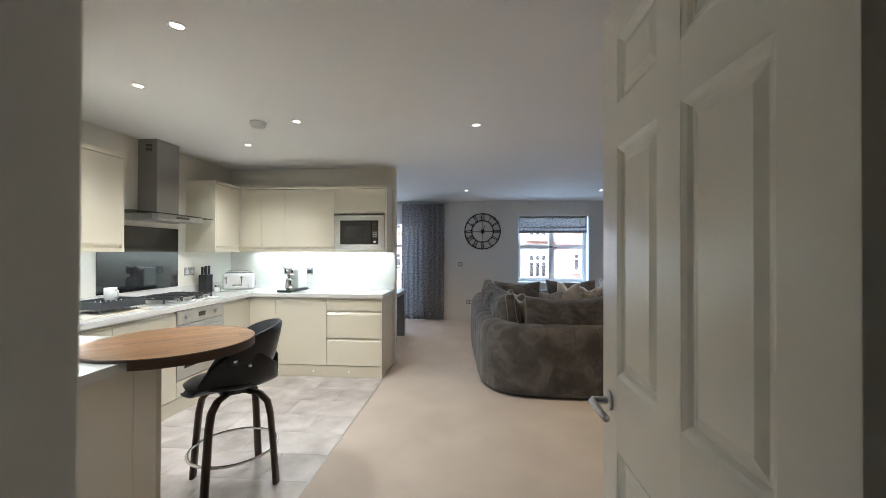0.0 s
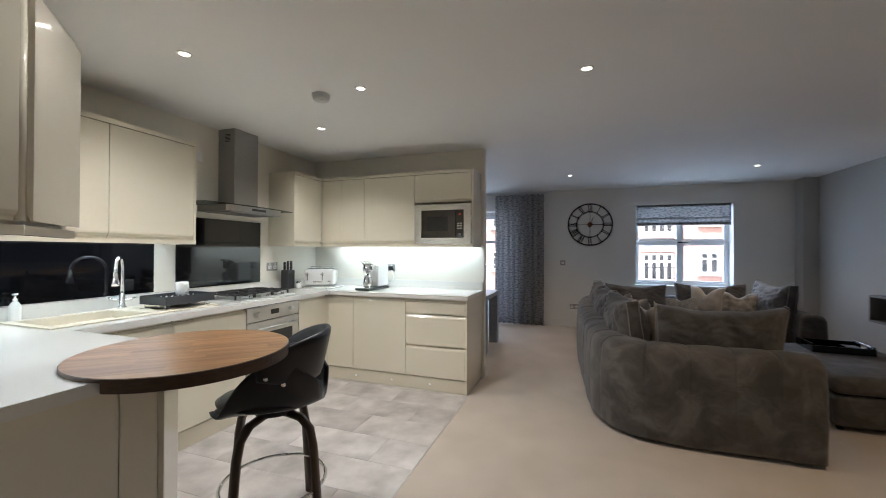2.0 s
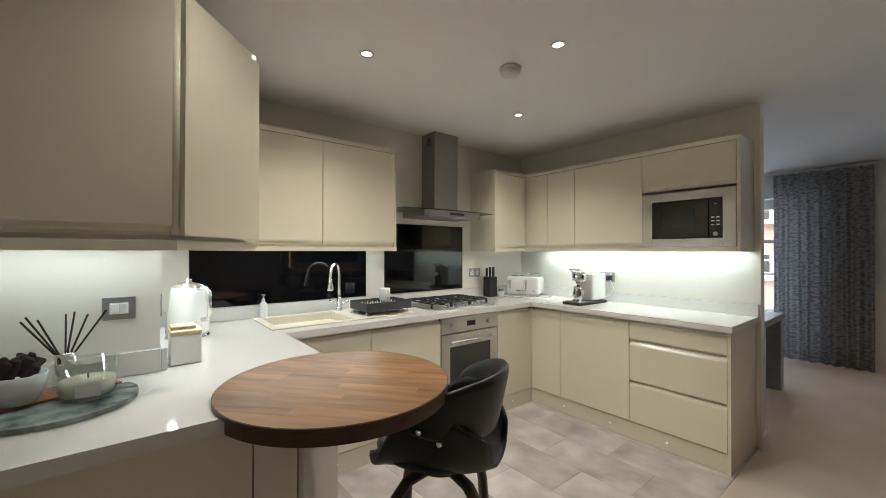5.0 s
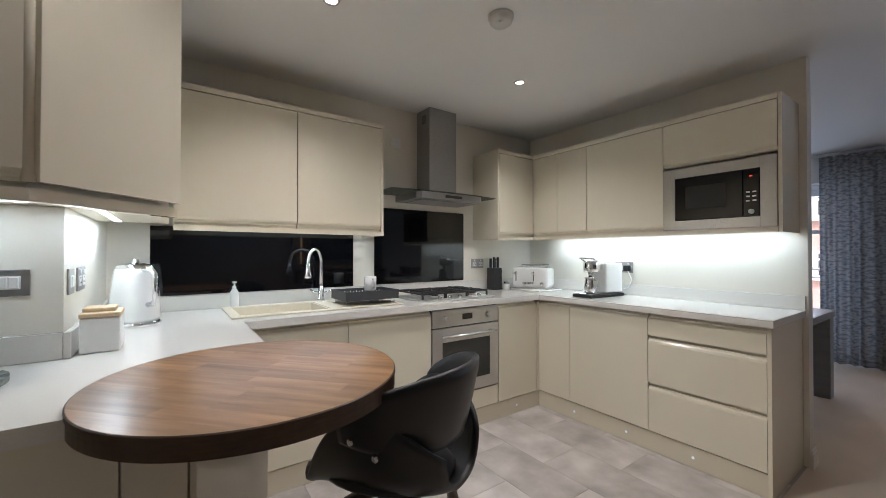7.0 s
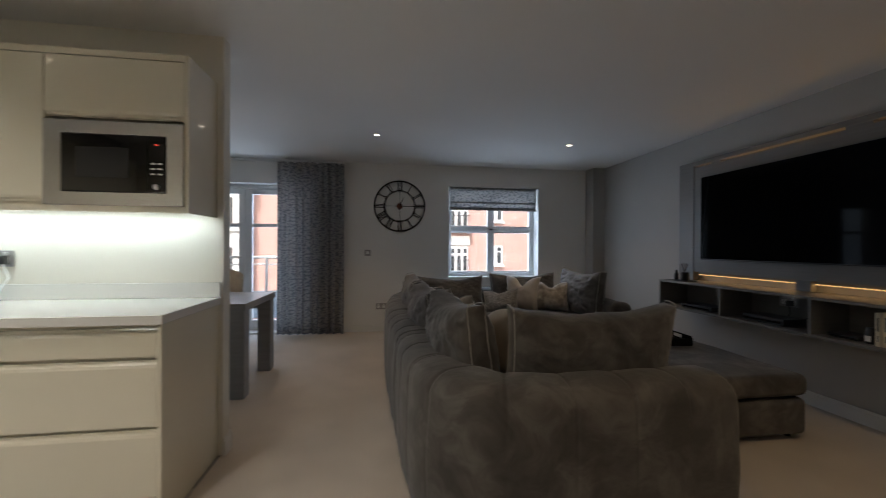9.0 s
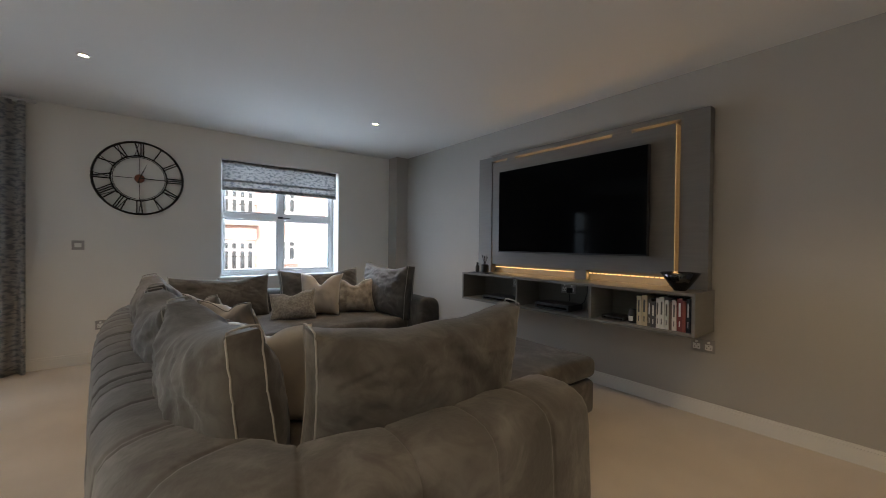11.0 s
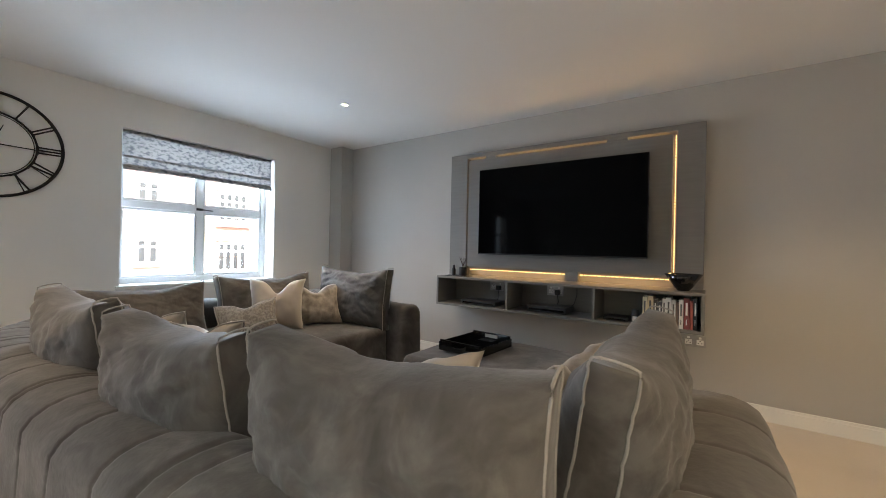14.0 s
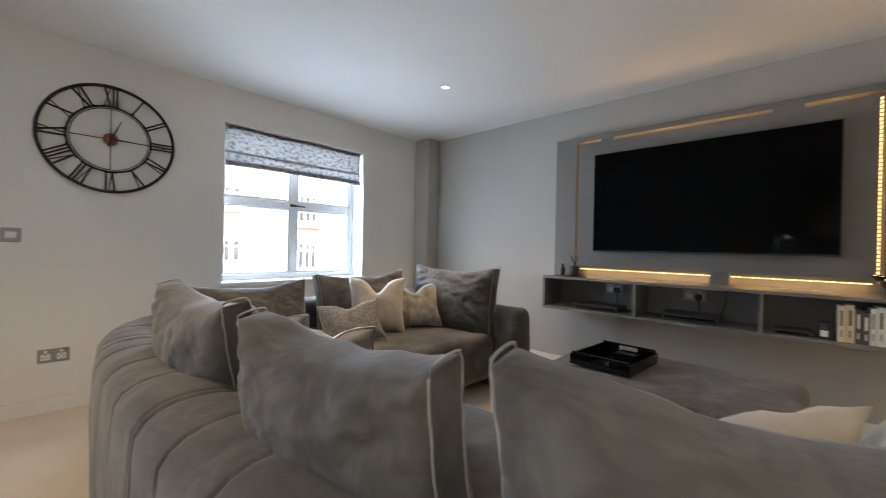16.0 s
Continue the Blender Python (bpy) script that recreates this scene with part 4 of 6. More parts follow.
gl = part("glass_canopy", prism([(LX + 0.001, 3.10), (-2.56, 3.10)] + [(-2.56 + 0.05 * math.sin(math.pi * i / 12), 3.10 + 0.985 * i / 12) for i in range(1, 12)] + [(-2.56, 4.085), (LX + 0.001, 4.085)], 1.7015, 1.7075), HOODGLASS, hd)

for nm, y0, y1, z0, z1 in (("splashback", 1.745, 2.945, 1.0, 1.40), ("splashback", 3.115, 3.985, 1.003, 1.597)):
    tagged(part(nm, box(LX + 0.001, LX + 0.008, y0, y1, z0, z1, 0.0008), BLACKGLASS), "glossy black glass splashback on the wall", "splashback")

sk = thing("kitchen_sink", "cream composite inset sink with a drainer", "sink", at=(0, 0, 0.911))
bm = bmesh.new()
for x0, x1, y0, y1 in ((-2.83, S0 + 0.002, 2.09, 3.08), (S1 - 0.002, -2.355, 2.09, 3.08), (S0, S1, 2.09, SY0 + 0.002), (S0, S1, SY1 - 0.002, 3.08)):
    add_box(bm, x0, x1, y0, y1, 0.0, 0.008, 0.003)
part("rim", bm, SINKMAT, sk)
bm = bmesh.new()
bx0, bx1, by0, by1, dz = S0 + 0.004, S1 - 0.004, SY0 + 0.004, SY1 - 0.004, -0.18
add_box(bm, bx0, bx0 + 0.008, by0, by1, dz, 0.004)
add_box(bm, bx1 - 0.008, bx1, by0, by1, dz, 0.004)
add_box(bm, bx0 + 0.008, bx1 - 0.008, by0, by0 + 0.008, dz, 0.004)
add_box(bm, bx0 + 0.008, bx1 - 0.008, by1 - 0.008, by1, dz, 0.004)
add_box(bm, bx0, bx1, by0, by1, dz - 0.008, dz)
part("basin", bm, SINKMAT, sk)
part("drain", lathe([(0, dz), (0.045, dz), (0.045, dz + 0.004), (0.02, dz + 0.002), (0, dz + 0.001)], 24, pose(-2.59, 2.40, 0)), CHROME, sk, "", True)
for i in range(5):
    part("drainer_rib", box(-2.72 + i * 0.07, -2.712 + i * 0.07, 2.70, 3.03, 0.008, 0.011, 0.001), SINKMAT, sk)

tp = thing("kitchen_tap", "polished chrome swan-neck mixer tap with pull-out head", "tap", at=(-2.79, 2.68, 0.919), rz=-41)
part("base", lathe([(0, 0), (0.028, 0), (0.026, 0.012), (0.018, 0.02), (0.017, 0.10), (0, 0.10)], 24), CHROME, tp, "", True)
neck = [(0, 0, 0.08), (0, 0, 0.25)] + [(0.1 - 0.1 * math.cos(radians(a)), 0, 0.25 + 0.1 * math.sin(radians(a))) for a in range(15, 181, 15)]
part("neck", tube(neck, 0.0105, 14), CHROME, tp, "", True)
part("spray_head", lathe([(0, 0.165), (0.020, 0.167), (0.023, 0.185), (0.015, 0.215), (0.012, 0.252), (0, 0.252)], 20, pose(0.2, 0, 0)), CHROME, tp, "", True)
for s in (-1, 1):
    part("lever", tube([(0, 0, 0.055), (0, s * 0.035, 0.055), (0, s * 0.05, 0.058), (0.005, s * 0.075, 0.075)], [0.010, 0.010, 0.008, 0.007], 10), CHROME, tp, "", True)

rk = thing("dish_rack", "dark grey dish rack with pale prongs on the drainer", "dish rack", at=(-2.615, 2.955, 0.922))
bm = bmesh.new()
add_box(bm, -0.17, 0.17, -0.205, 0.205, 0.028, 0.034)
for x0, x1, y0, y1 in ((-0.17, -0.164, -0.205, 0.205), (0.164, 0.17, -0.205, 0.205), (-0.164, 0.164, -0.205, -0.199), (-0.164, 0.164, 0.199, 0.205)):
    add_box(bm, x0, x1, y0, y1, 0.034, 0.085, 0.002)
part("tray", bm, RACK, rk)
for x in (-0.13, 0.13):
    for y in (-0.17, 0.17):
        part("foot", tube([(x, y - 0.02, 0.03), (x, y - 0.015, 0.004), (x, y + 0.015, 0.004), (x, y + 0.02, 0.03)], 0.004, 8), STEEL, rk)
for i in range(5):
    for j in range(8):
        part("prong", lathe([(0.0045, 0.034), (0.004, 0.066), (0.002, 0.071), (0, 0.072)], 8, pose(-0.12 + i * 0.06, -0.165 + j * 0.047, 0)), WHITEPLASTIC, rk, "", True)
part("spout", box(0.165, 0.20, -0.03, 0.03, 0.022, 0.030, 0.003), RACK, rk)


def mug(at, label):
    t = thing("mug", label, "mug", at=at)
    part("cup", lathe([(0, 0), (0.036, 0), (0.040, 0.004), (0.041, 0.09), (0.039, 0.092), (0.036, 0.09), (0.035, 0.008), (0, 0.007)], 28), CERAMIC, t, "", True)
    part("handle", tube([(0.039, 0, 0.075), (0.062, 0, 0.072), (0.068, 0, 0.045), (0.060, 0, 0.022), (0.039, 0, 0.018)], 0.005, 8), CERAMIC, t, "", True)
    return t


mug((-2.575, 2.945, 0.9945), "white mug standing upside down in the dish rack")

sp = thing("soap_dispenser", "small white pump soap bottle beside the sink", "soap bottle", at=(-2.825, 2.16, 0.911))
part("bottle", lathe([(0, 0), (0.026, 0), (0.028, 0.01), (0.028, 0.10), (0.018, 0.12), (0.012, 0.125), (0, 0.125)], 24), WHITEPLASTIC, sp, "", True)
part("pump", lathe([(0.012, 0.124), (0.012, 0.145), (0.005, 0.147), (0.005, 0.165), (0.014, 0.167), (0.014, 0.177), (0, 0.178)], 16), WHITEPLASTIC, sp, "", True)

kt = thing("kettle", "glossy white electric kettle with chrome handle on the worktop", "kettle", at=(-2.46, 1.705, 0.911))
part("base_plate", lathe([(0, 0), (0.085, 0), (0.088, 0.008), (0.080, 0.018), (0, 0.018)], 32), CHROME, kt, "", True)
part("body", lathe([(0, 0.019), (0.080, 0.019), (0.085, 0.03), (0.082, 0.10), (0.070, 0.20), (0.064, 0.225), (0, 0.226)], 40), ENAMEL, kt, "", True)
part("lid", lathe([(0.063, 0.2265), (0.060, 0.236), (0.03, 0.246), (0.012, 0.248), (0.012, 0.262), (0, 0.264)], 32), CHROME, kt, "", True)
part("handle", tube([(0.055, 0.03, 0.222), (0.095, 0.055, 0.225), (0.115, 0.066, 0.205), (0.118, 0.068, 0.12), (0.105, 0.06, 0.09), (0.078, 0.045, 0.085)], 0.011, 12), CHROME, kt, "", True)
part("spout", tube([(-0.060, -0.03, 0.19), (-0.078, -0.04, 0.20), (-0.092, -0.048, 0.215)], [0.022, 0.018, 0.012], 12), ENAMEL, kt, "", True)

bb = thing("bread_bin", "white storage box with a pale bamboo lid", "storage box", at=(-1.95, 1.645, 0.911), rz=0)
part("box", box(-0.085, 0.085, -0.085, 0.085, 0, 0.125, 0.008, 3), WHITEPLASTIC, bb)
part("lid", box(-0.087, 0.087, -0.087, 0.087, 0.1255, 0.143, 0.004), PALEWOOD, bb, "pale bamboo lid")
part("grip", box(-0.080, 0.04, -0.080, 0.06, 0.1435, 0.158, 0.004), PALEWOOD, bb)

kb = thing("knife_block", "slim black knife block with dark handles", "knife block", at=(-2.775, 4.27, 0.911))
part("block", prism([(-0.045, -0.05), (0.045, -0.05), (0.045, 0.05), (-0.045, 0.05)], 0, 0.20, 0.006), BLACK, kb)
for i, (x, y) in enumerate(((-0.022, -0.025), (0.022, -0.025), (-0.022, 0.022), (0.022, 0.022))):
    part("knife_handle", box(x - 0.009, x + 0.009, y - 0.012, y + 0.012, 0.195, 0.285 + 0.012 * (i % 2), 0.005), BLACK, kb)
jr = thing("storage_jar", "small clear jar with a silver lid", "jar", at=(-2.69, 4.34, 0.911))
part("jar", lathe([(0, 0), (0.028, 0), (0.03, 0.005), (0.03, 0.05), (0.026, 0.056), (0, 0.056)], 24), CERAMIC, jr, "", True)
part("lid", lathe([(0.027, 0.0565), (0.027, 0.075), (0, 0.076)], 24), CHROME, jr, "", True)

tb = tagged(part("chopping_board", box(-2.76, -2.36, 4.39, 4.70, 0.911, 0.922, 0.004), CERAMIC), "thin pale board under the toaster", "board")
ts = thing("toaster", "glossy cream four-slice toaster with chrome levers", "toaster", at=(-2.555, 4.545, 0.923), rz=26)
part("body", box(-0.155, 0.155, -0.12, 0.12, 0.012, 0.185, 0.03, 5), ENAMEL, ts, "", True)
part("base", box(-0.15, 0.15, -0.115, 0.115, 0.0, 0.014, 0.003), CHROME, ts)
for x in (-0.075, 0.075):
    for y in (-0.04, 0.04):
        part("slot", box(x - 0.06, x + 0.06, y - 0.014, y + 0.014, 0.182, 0.1865), BLACK, ts)
    part("lever_slot", box(x - 0.045, x - 0.037, -0.1215, -0.119, 0.07, 0.15), BLACK, ts)
    part("lever", box(x - 0.056, x - 0.026, -0.142, -0.121, 0.128, 0.142, 0.003), CHROME, ts)
    part("dial", lathe([(0, 0), (0.014, 0), (0.012, 0.012), (0, 0.013)], 18, pose(x + 0.03, -0.12, 0.05, 90, 0, 0)), CHROME, ts, "", True)
part("badge", box(-0.035, 0.035, -0.1225, -0.119, 0.045, 0.062, 0.002), CHROME, ts)
part("warming_rack", tube([(-0.12, 0.06, 0.185), (-0.12, 0.06, 0.205), (0.12, 0.06, 0.205), (0.12, 0.06, 0.185)], 0.004, 8), CHROME, ts)

cf = thing("coffee_machine", "white and chrome capsule coffee machine with a black tray", "coffee machine", at=(-1.90, 4.58, 0.911), rz=-4)
part("base", box(-0.075, 0.075, -0.20, 0.15, 0, 0.022, 0.008, 3), BLACK, cf)
part("drip_grid", box(-0.055, 0.055, -0.185, -0.06, 0.0225, 0.028, 0.003), CHROME, cf)
part("body", box(-0.062, 0.062, -0.03, 0.15, 0.024, 0.225, 0.012, 3), ENAMEL, cf, "white body")
part("head", lathe([(0, 0.165), (0.048, 0.165), (0.052, 0.18), (0.052, 0.225), (0.046, 0.238), (0, 0.24)], 28, pose(0, -0.10, 0)), CHROME, cf, "chrome brewing head", True)
part("arm", box(-0.035, 0.035, -0.10, -0.02, 0.18, 0.222, 0.006), CHROME, cf)
part("spout", lathe([(0, 0.13), (0.012, 0.132), (0.016, 0.165), (0, 0.165)], 16, pose(0, -0.11, 0)), CHROME, cf, "", True)
part("lever", tube([(-0.05, -0.10, 0.235), (-0.05, -0.15, 0.255), (0.05, -0.15, 0.255), (0.05, -0.10, 0.235)], 0.006, 10), CHROME, cf, "", True)
mj = thing("milk_jug", "polished steel milk jug on the coffee machine tray", "jug", at=(-1.84, 4.465, 0.9395))
part("jug", lathe([(0, 0), (0.036, 0), (0.040, 0.01), (0.038, 0.06), (0.031, 0.085), (0.034, 0.105), (0.031, 0.105), (0.028, 0.086), (0.034, 0.01), (0, 0.006)], 28), CHROME, mj, "", True)
part("handle", tube([(0.034, 0.0, 0.09), (0.062, 0, 0.085), (0.060, 0, 0.04), (0.038, 0, 0.03)], 0.004, 8), CHROME, mj, "", True)


def socket_plate(name, label, at, rz, w=0.146, h=0.086, kind="socket", mat=None):
    """A wall plate that faces -y before its turn."""
    t = thing(name, label, kind, at=at, rz=rz)
    part("plate", box(-w / 2, w / 2, -0.006, 0.0, -h / 2, h / 2, 0.002), mat or PLATE, t)
    if kind == "socket":
        for x in ((-w * 0.25, w * 0.25) if w > 0.1 else (0,)):
            part("insert", box(x - 0.022, x + 0.022, -0.0075, -0.0055, -0.026, 0.012, 0.001), WHITEPLASTIC, t)
            for dx, dz in ((0, 0.004), (-0.011, -0.012), (0.011, -0.012)):
                part("pin_hole", box(x + dx - 0.003, x + dx + 0.003, -0.0082, -0.0070, dz - 0.003, dz + 0.003), BLACK, t)
            part("rocker", box(x - 0.008, x + 0.008, -0.010, -0.0055, 0.018, 0.034, 0.002), WHITEPLASTIC, t)
    else:
        part("rocker_frame", box(-w * 0.28, w * 0.28, -0.0075, -0.0055, -0.02, 0.02, 0.001), WHITEPLASTIC, t)
        for x in ((-w * 0.13, w * 0.13) if w > 0.1 else (0,)):
            part("rocker", box(x - 0.014, x + 0.014, -0.011, -0.007, -0.017, 0.017, 0.002), WHITEPLASTIC, t)
    return t


socket_plate("light_switch", "brushed nickel double light switch with white rockers", (WCX, 1.44, 1.155), 90, 0.124, 0.08, "switch").scale = (0.75, 1, 1)
socket_plate("wall_socket", "brushed nickel double socket above the worktop", (-1.87, 4.868, 1.13), 0)
socket_plate("wall_socket", "brushed nickel double socket above the worktop", (LX + 0.001, 4.15, 1.15), 90)
socket_plate("wall_socket", "brushed nickel double socket behind the kettle", (-2.12, WCY + 0.001, 1.15), 180)
socket_plate("fuse_switch", "brushed nickel fused switch behind the kettle", (-1.94, WCY + 0.001, 1.15), 180, 0.086, 0.086, "switch")
socket_plate("light_switch", "brushed nickel light switch on the white wall", (-0.083, FY - 0.001, 1.12), 0, 0.086, 0.086, "switch")
socket_plate("wall_socket", "brushed nickel double socket low on the wall", (0.11, FY - 0.001, 0.356), 0)
socket_plate("wall_socket", "brushed nickel double socket under the media shelf", (RX - 0.001, 4.109, 0.484), -90)
cb = thing("power_cord", "white power cord from the coffee machine to the socket", "cable")
part("cord", tube([(-1.85, 4.755, 0.95), (-1.80, 4.79, 0.97), (-1.78, 4.815, 1.03), (-1.82, 4.83, 1.10), (-1.835, 4.848, 1.12)], 0.004, 8), WHITEPLASTIC, cb, "", True)
part("plug", box(-1.86, -1.81, 4.825, 4.857, 1.10, 1.145, 0.006), BLACK, cb)

# round tray group by the doorway
bd = thing("serving_board", "round serving board of green marble and reddish wood", "serving board", at=(-1.62, 1.31, 0.911), rz=25)
pts = arc(0, 0, 0.185, 0, 360, 48)[:-1]
part("marble_half", prism([p for p in pts if p[0] >= -0.03], 0.0, 0.014, 0.003), MARBLE, bd)
part("wood_half", prism([p for p in pts if p[0] <= -0.03], 0.0, 0.014, 0.003), ACACIA, bd)
cn = thing("scented_candle", "ivory candle in a clear glass bowl with a label", "candle", at=(-1.625, 1.375, 0.926))
part("glass", lathe([(0, 0), (0.046, 0), (0.052, 0.006), (0.058, 0.088), (0.056, 0.088), (0.050, 0.008), (0, 0.006)], 36), JARGLASS, cn, "", True)
part("wax", lathe([(0, 0.0065), (0.048, 0.0085), (0.0515, 0.042), (0, 0.043)], 32), WAX, cn, "", True)
part("wick", tube([(0, 0, 0.042), (0.001, 0, 0.054)], 0.0015, 6), BLACK, cn)
part("label", box(-0.022, 0.022, -0.0010, 0.0, 0.012, 0.036, 0, 1, pose(0.0545, 0.002, 0, 0, 4, 90)), PAPERLABEL, cn)
rd = thing("reed_diffuser", "glass reed diffuser with a chrome collar and dark reeds", "reed diffuser", at=(-1.735, 1.315, 0.926))
part("bottle", box(-0.028, 0.028, -0.028, 0.028, 0, 0.062, 0.008, 3), JARGLASS, rd)
part("collar", lathe([(0.020, 0.0625), (0.020, 0.088), (0.016, 0.09), (0, 0.09)], 24), CHROME, rd, "", True)
for i in range(7):
    a = random.uniform(0, 6.28)
    part("reed", tube([(0, 0, 0.06), (0.055 * math.cos(a), 0.075 * math.sin(a), 0.175 + random.uniform(-0.01, 0.015))], 0.0022, 6), REED, rd)
pl = thing("plant_pot", "white ceramic pot with dark sprigs", "pot", at=(-1.67, 1.225, 0.926))
part("pot", lathe([(0, 0), (0.035, 0), (0.05, 0.03), (0.056, 0.075), (0.052, 0.075), (0.046, 0.032), (0, 0.02)], 32), CERAMIC, pl, "", True)
lv = bmesh.new()
for i in range(18):
    a, r = random.uniform(0, 6.28), random.uniform(0.0, 0.04)
    add_box(lv, -0.012, 0.012, -0.006, 0.006, -0.02, 0.02, 0.004, 1, pose(r * math.cos(a), r * math.sin(a), 0.08 + random.uniform(0, 0.03), random.uniform(-60, 60), random.uniform(-60, 60), random.uniform(0, 180)))
part("sprigs", lv, REED, pl)

bb.scale = (0.8, 0.62, 0.93)
rk.location = (-2.525, 2.885, 0.922)
rk.scale = (0.76, 0.88, 1)
for ob, f in ((sp, 0.9), (cn, 1.25), (rd, 1.3), (pl, 1.1), (ts, 1.05), (cf, 1.15), (kt, 1.16), (mj, 1.1)):
    ob.scale = (f, f, f)
mj.location = (-1.905, 4.44, 0.944)

# ---- breakfast table and bar stool ----
TC, TR = (-1.305, 2.027), 0.372
bt = thing("breakfast_table", "round oiled walnut breakfast table top on the worktop end", "table", at=(TC[0], TC[1], 0), rz=42)
NSTAVE = 11
BLOCKS = random.Random(8)
sw = 2 * TR / NSTAVE
for k in range(NSTAVE):
    y0, y1 = -TR + k * sw, -TR + (k + 1) * sw
    m0, m1 = y0 + (0.00005 if k else 0.0), y1 - (0.00005 if k < NSTAVE - 1 else 0.0)
    ys = [m0 + (m1 - m0) * i / 8 for i in range(9)]
    reach = [math.sqrt(max(0.0, (TR - 0.001) ** 2 - y * y)) for y in ys]
    cuts, x = [], -min(reach) + BLOCKS.uniform(0.08, 0.2)
    while x < min(reach) - 0.06:
        cuts.append(x)
        x += BLOCKS.uniform(0.18, 0.34)
    ends = [None] + cuts + [None]
    for a, c in zip(ends, ends[1:]):
        pts = [(q if c is None else c - 0.00005, y) for q, y in zip(reach, ys)] + [(-q if a is None else a + 0.00005, y) for q, y in zip(reach[::-1], ys[::-1])]
        clean = [p for i, p in enumerate(pts) if (Vector(p) - Vector(pts[i - 1])).length > 1e-5]
        part("stave", prism(clean, 0.9115, 0.9245), WALNUT, bt)
part("rim", lathe([(TR - 0.0008, 0.9113), (TR + 0.0015, 0.9113), (TR + 0.0015, 0.9225), (TR - 0.0015, 0.9249)], 96), RIMWOOD, bt, "dark walnut edge")
disc = arc(0, 0, TR, 0, 360, 96)[:-1]
back = pose(TC[0], TC[1], 0, 0, 0, 42).inverted()
p0, p1 = (back @ Vector((-1.230, 1.700, 0))).to_2d(), (back @ Vector((-1.545, 2.140, 0))).to_2d()
dirv = (p1 - p0).normalized()
nrm = Vector((dirv.y, -dirv.x))
keep = []
for i in range(len(disc)):
    a, b = Vector(disc[i]), Vector(disc[(i + 1) % len(disc)])
    da_, db_ = (a - p0).dot(nrm), (b - p0).dot(nrm)
    if da_ >= 0:
        keep.append((a.x, a.y))
    if (da_ >= 0) != (db_ >= 0):
        c = a + (b - a) * (da_ / (da_ - db_))
        keep.append((c.x, c.y))
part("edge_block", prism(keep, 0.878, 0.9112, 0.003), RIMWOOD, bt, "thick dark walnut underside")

st = thing("bar_stool", "black leather bar stool with a curved back and walnut legs", "stool", at=(-1.22, 2.405, 0), rz=27)
st.scale = (1, 1, 0.968)
# the seat faces local -x; the bucket wraps round from behind
bm = bmesh.new()
N, M = 28, 28
gr = []
for i in range(N + 1):
    x = -0.252 + 0.488 * i / N
    half = 0.222 * max(0.0, 1 - ((x + 0.008) / 0.262) ** 2) ** 0.36
    wing = 0.03 + 0.245 * max(0.0, 1 - abs((x - 0.045) / 0.235) ** 2.0)
    floor_z = 0.572 + 0.9 * max(0.0, x) ** 2 + 0.5 * max(0.0, -x - 0.12) ** 2
    row = []
    for j in range(M + 1):
        q = (-1 + 2 * j / M) * math.pi / 2
        row.append(bm.verts.new((x, half * math.copysign(abs(math.sin(q)) ** 0.85, q), floor_z + wing * (1 - math.cos(q)) ** 1.15)))
    gr.append(row)
for i in range(N):
    for j in range(M):
        bm.faces.new((gr[i][j], gr[i + 1][j], gr[i + 1][j + 1], gr[i][j + 1]))
bmesh.ops.recalc_face_normals(bm, faces=bm.faces)
bmesh.ops.solidify(bm, geom=bm.faces[:], thickness=0.016)
part("seat_shell", bm, LEATHER, st, "curved leather seat shell with raised side wings", True)
part("seat_pad", lathe([(0, 0.605), (0.16, 0.605), (0.188, 0.618), (0.192, 0.632), (0.17, 0.650), (0.10, 0.658), (0, 0.660)], 40, Matrix.Translation((-0.035, 0, 0)) @ Matrix.Diagonal((1.18, 0.94, 1, 1))), LEATHER, st, "thick padded seat", True)
bm = bmesh.new()
N, M = 44, 12
gr = []
for i in range(N + 1):
    t_ = -1 + 2 * i / N
    a = radians(93 * t_)
    k = 1 - abs(t_) ** 2.2
    zt, zb = 0.845 + 0.130 * k ** 0.75, 0.775 - 0.045 * k
    row = []
    for j in range(M):
        b = 2 * math.pi * j / M
        cz, hz = (zt + zb) / 2, (zt - zb) / 2
        sq = lambda s: math.copysign(abs(s) ** 0.55, s)
        rr = 0.226 + 0.016 * sq(math.cos(b)) + 0.025 * (sq(math.sin(b)) * hz / 0.12)
        row.append(bm.verts.new((rr * math.cos(a), rr * math.sin(a), cz + hz * sq(math.sin(b)))))
    gr.append(row)
for i in range(N):
    for j in range(M):
        bm.faces.new((gr[i][j], gr[i][(j + 1) % M], gr[i + 1][(j + 1) % M], gr[i + 1][j]))
bm.faces.new(gr[0][::-1])
bm.faces.new(gr[-1])
bmesh.ops.recalc_face_normals(bm, faces=bm.faces)
part("backrest", bm, LEATHER, st, "padded wrap-around leather backrest", True)
for s in (-1, 1):
    for x, z in ((0.028, 0.795), (0.098, 0.765)):
        part("stud", lathe([(0, 0), (0.011, 0), (0.010, 0.004), (0.005, 0.006), (0, 0.007)], 16, pose(x, s * (0.236 if x < 0.05 else 0.226), z, -s * 90, 0, 0)), CHROME, st, "", True)
part("swivel_plate", lathe([(0, 0.560), (0.09, 0.560), (0.09, 0.600), (0, 0.601)], 28), BLACK, st, "", True)
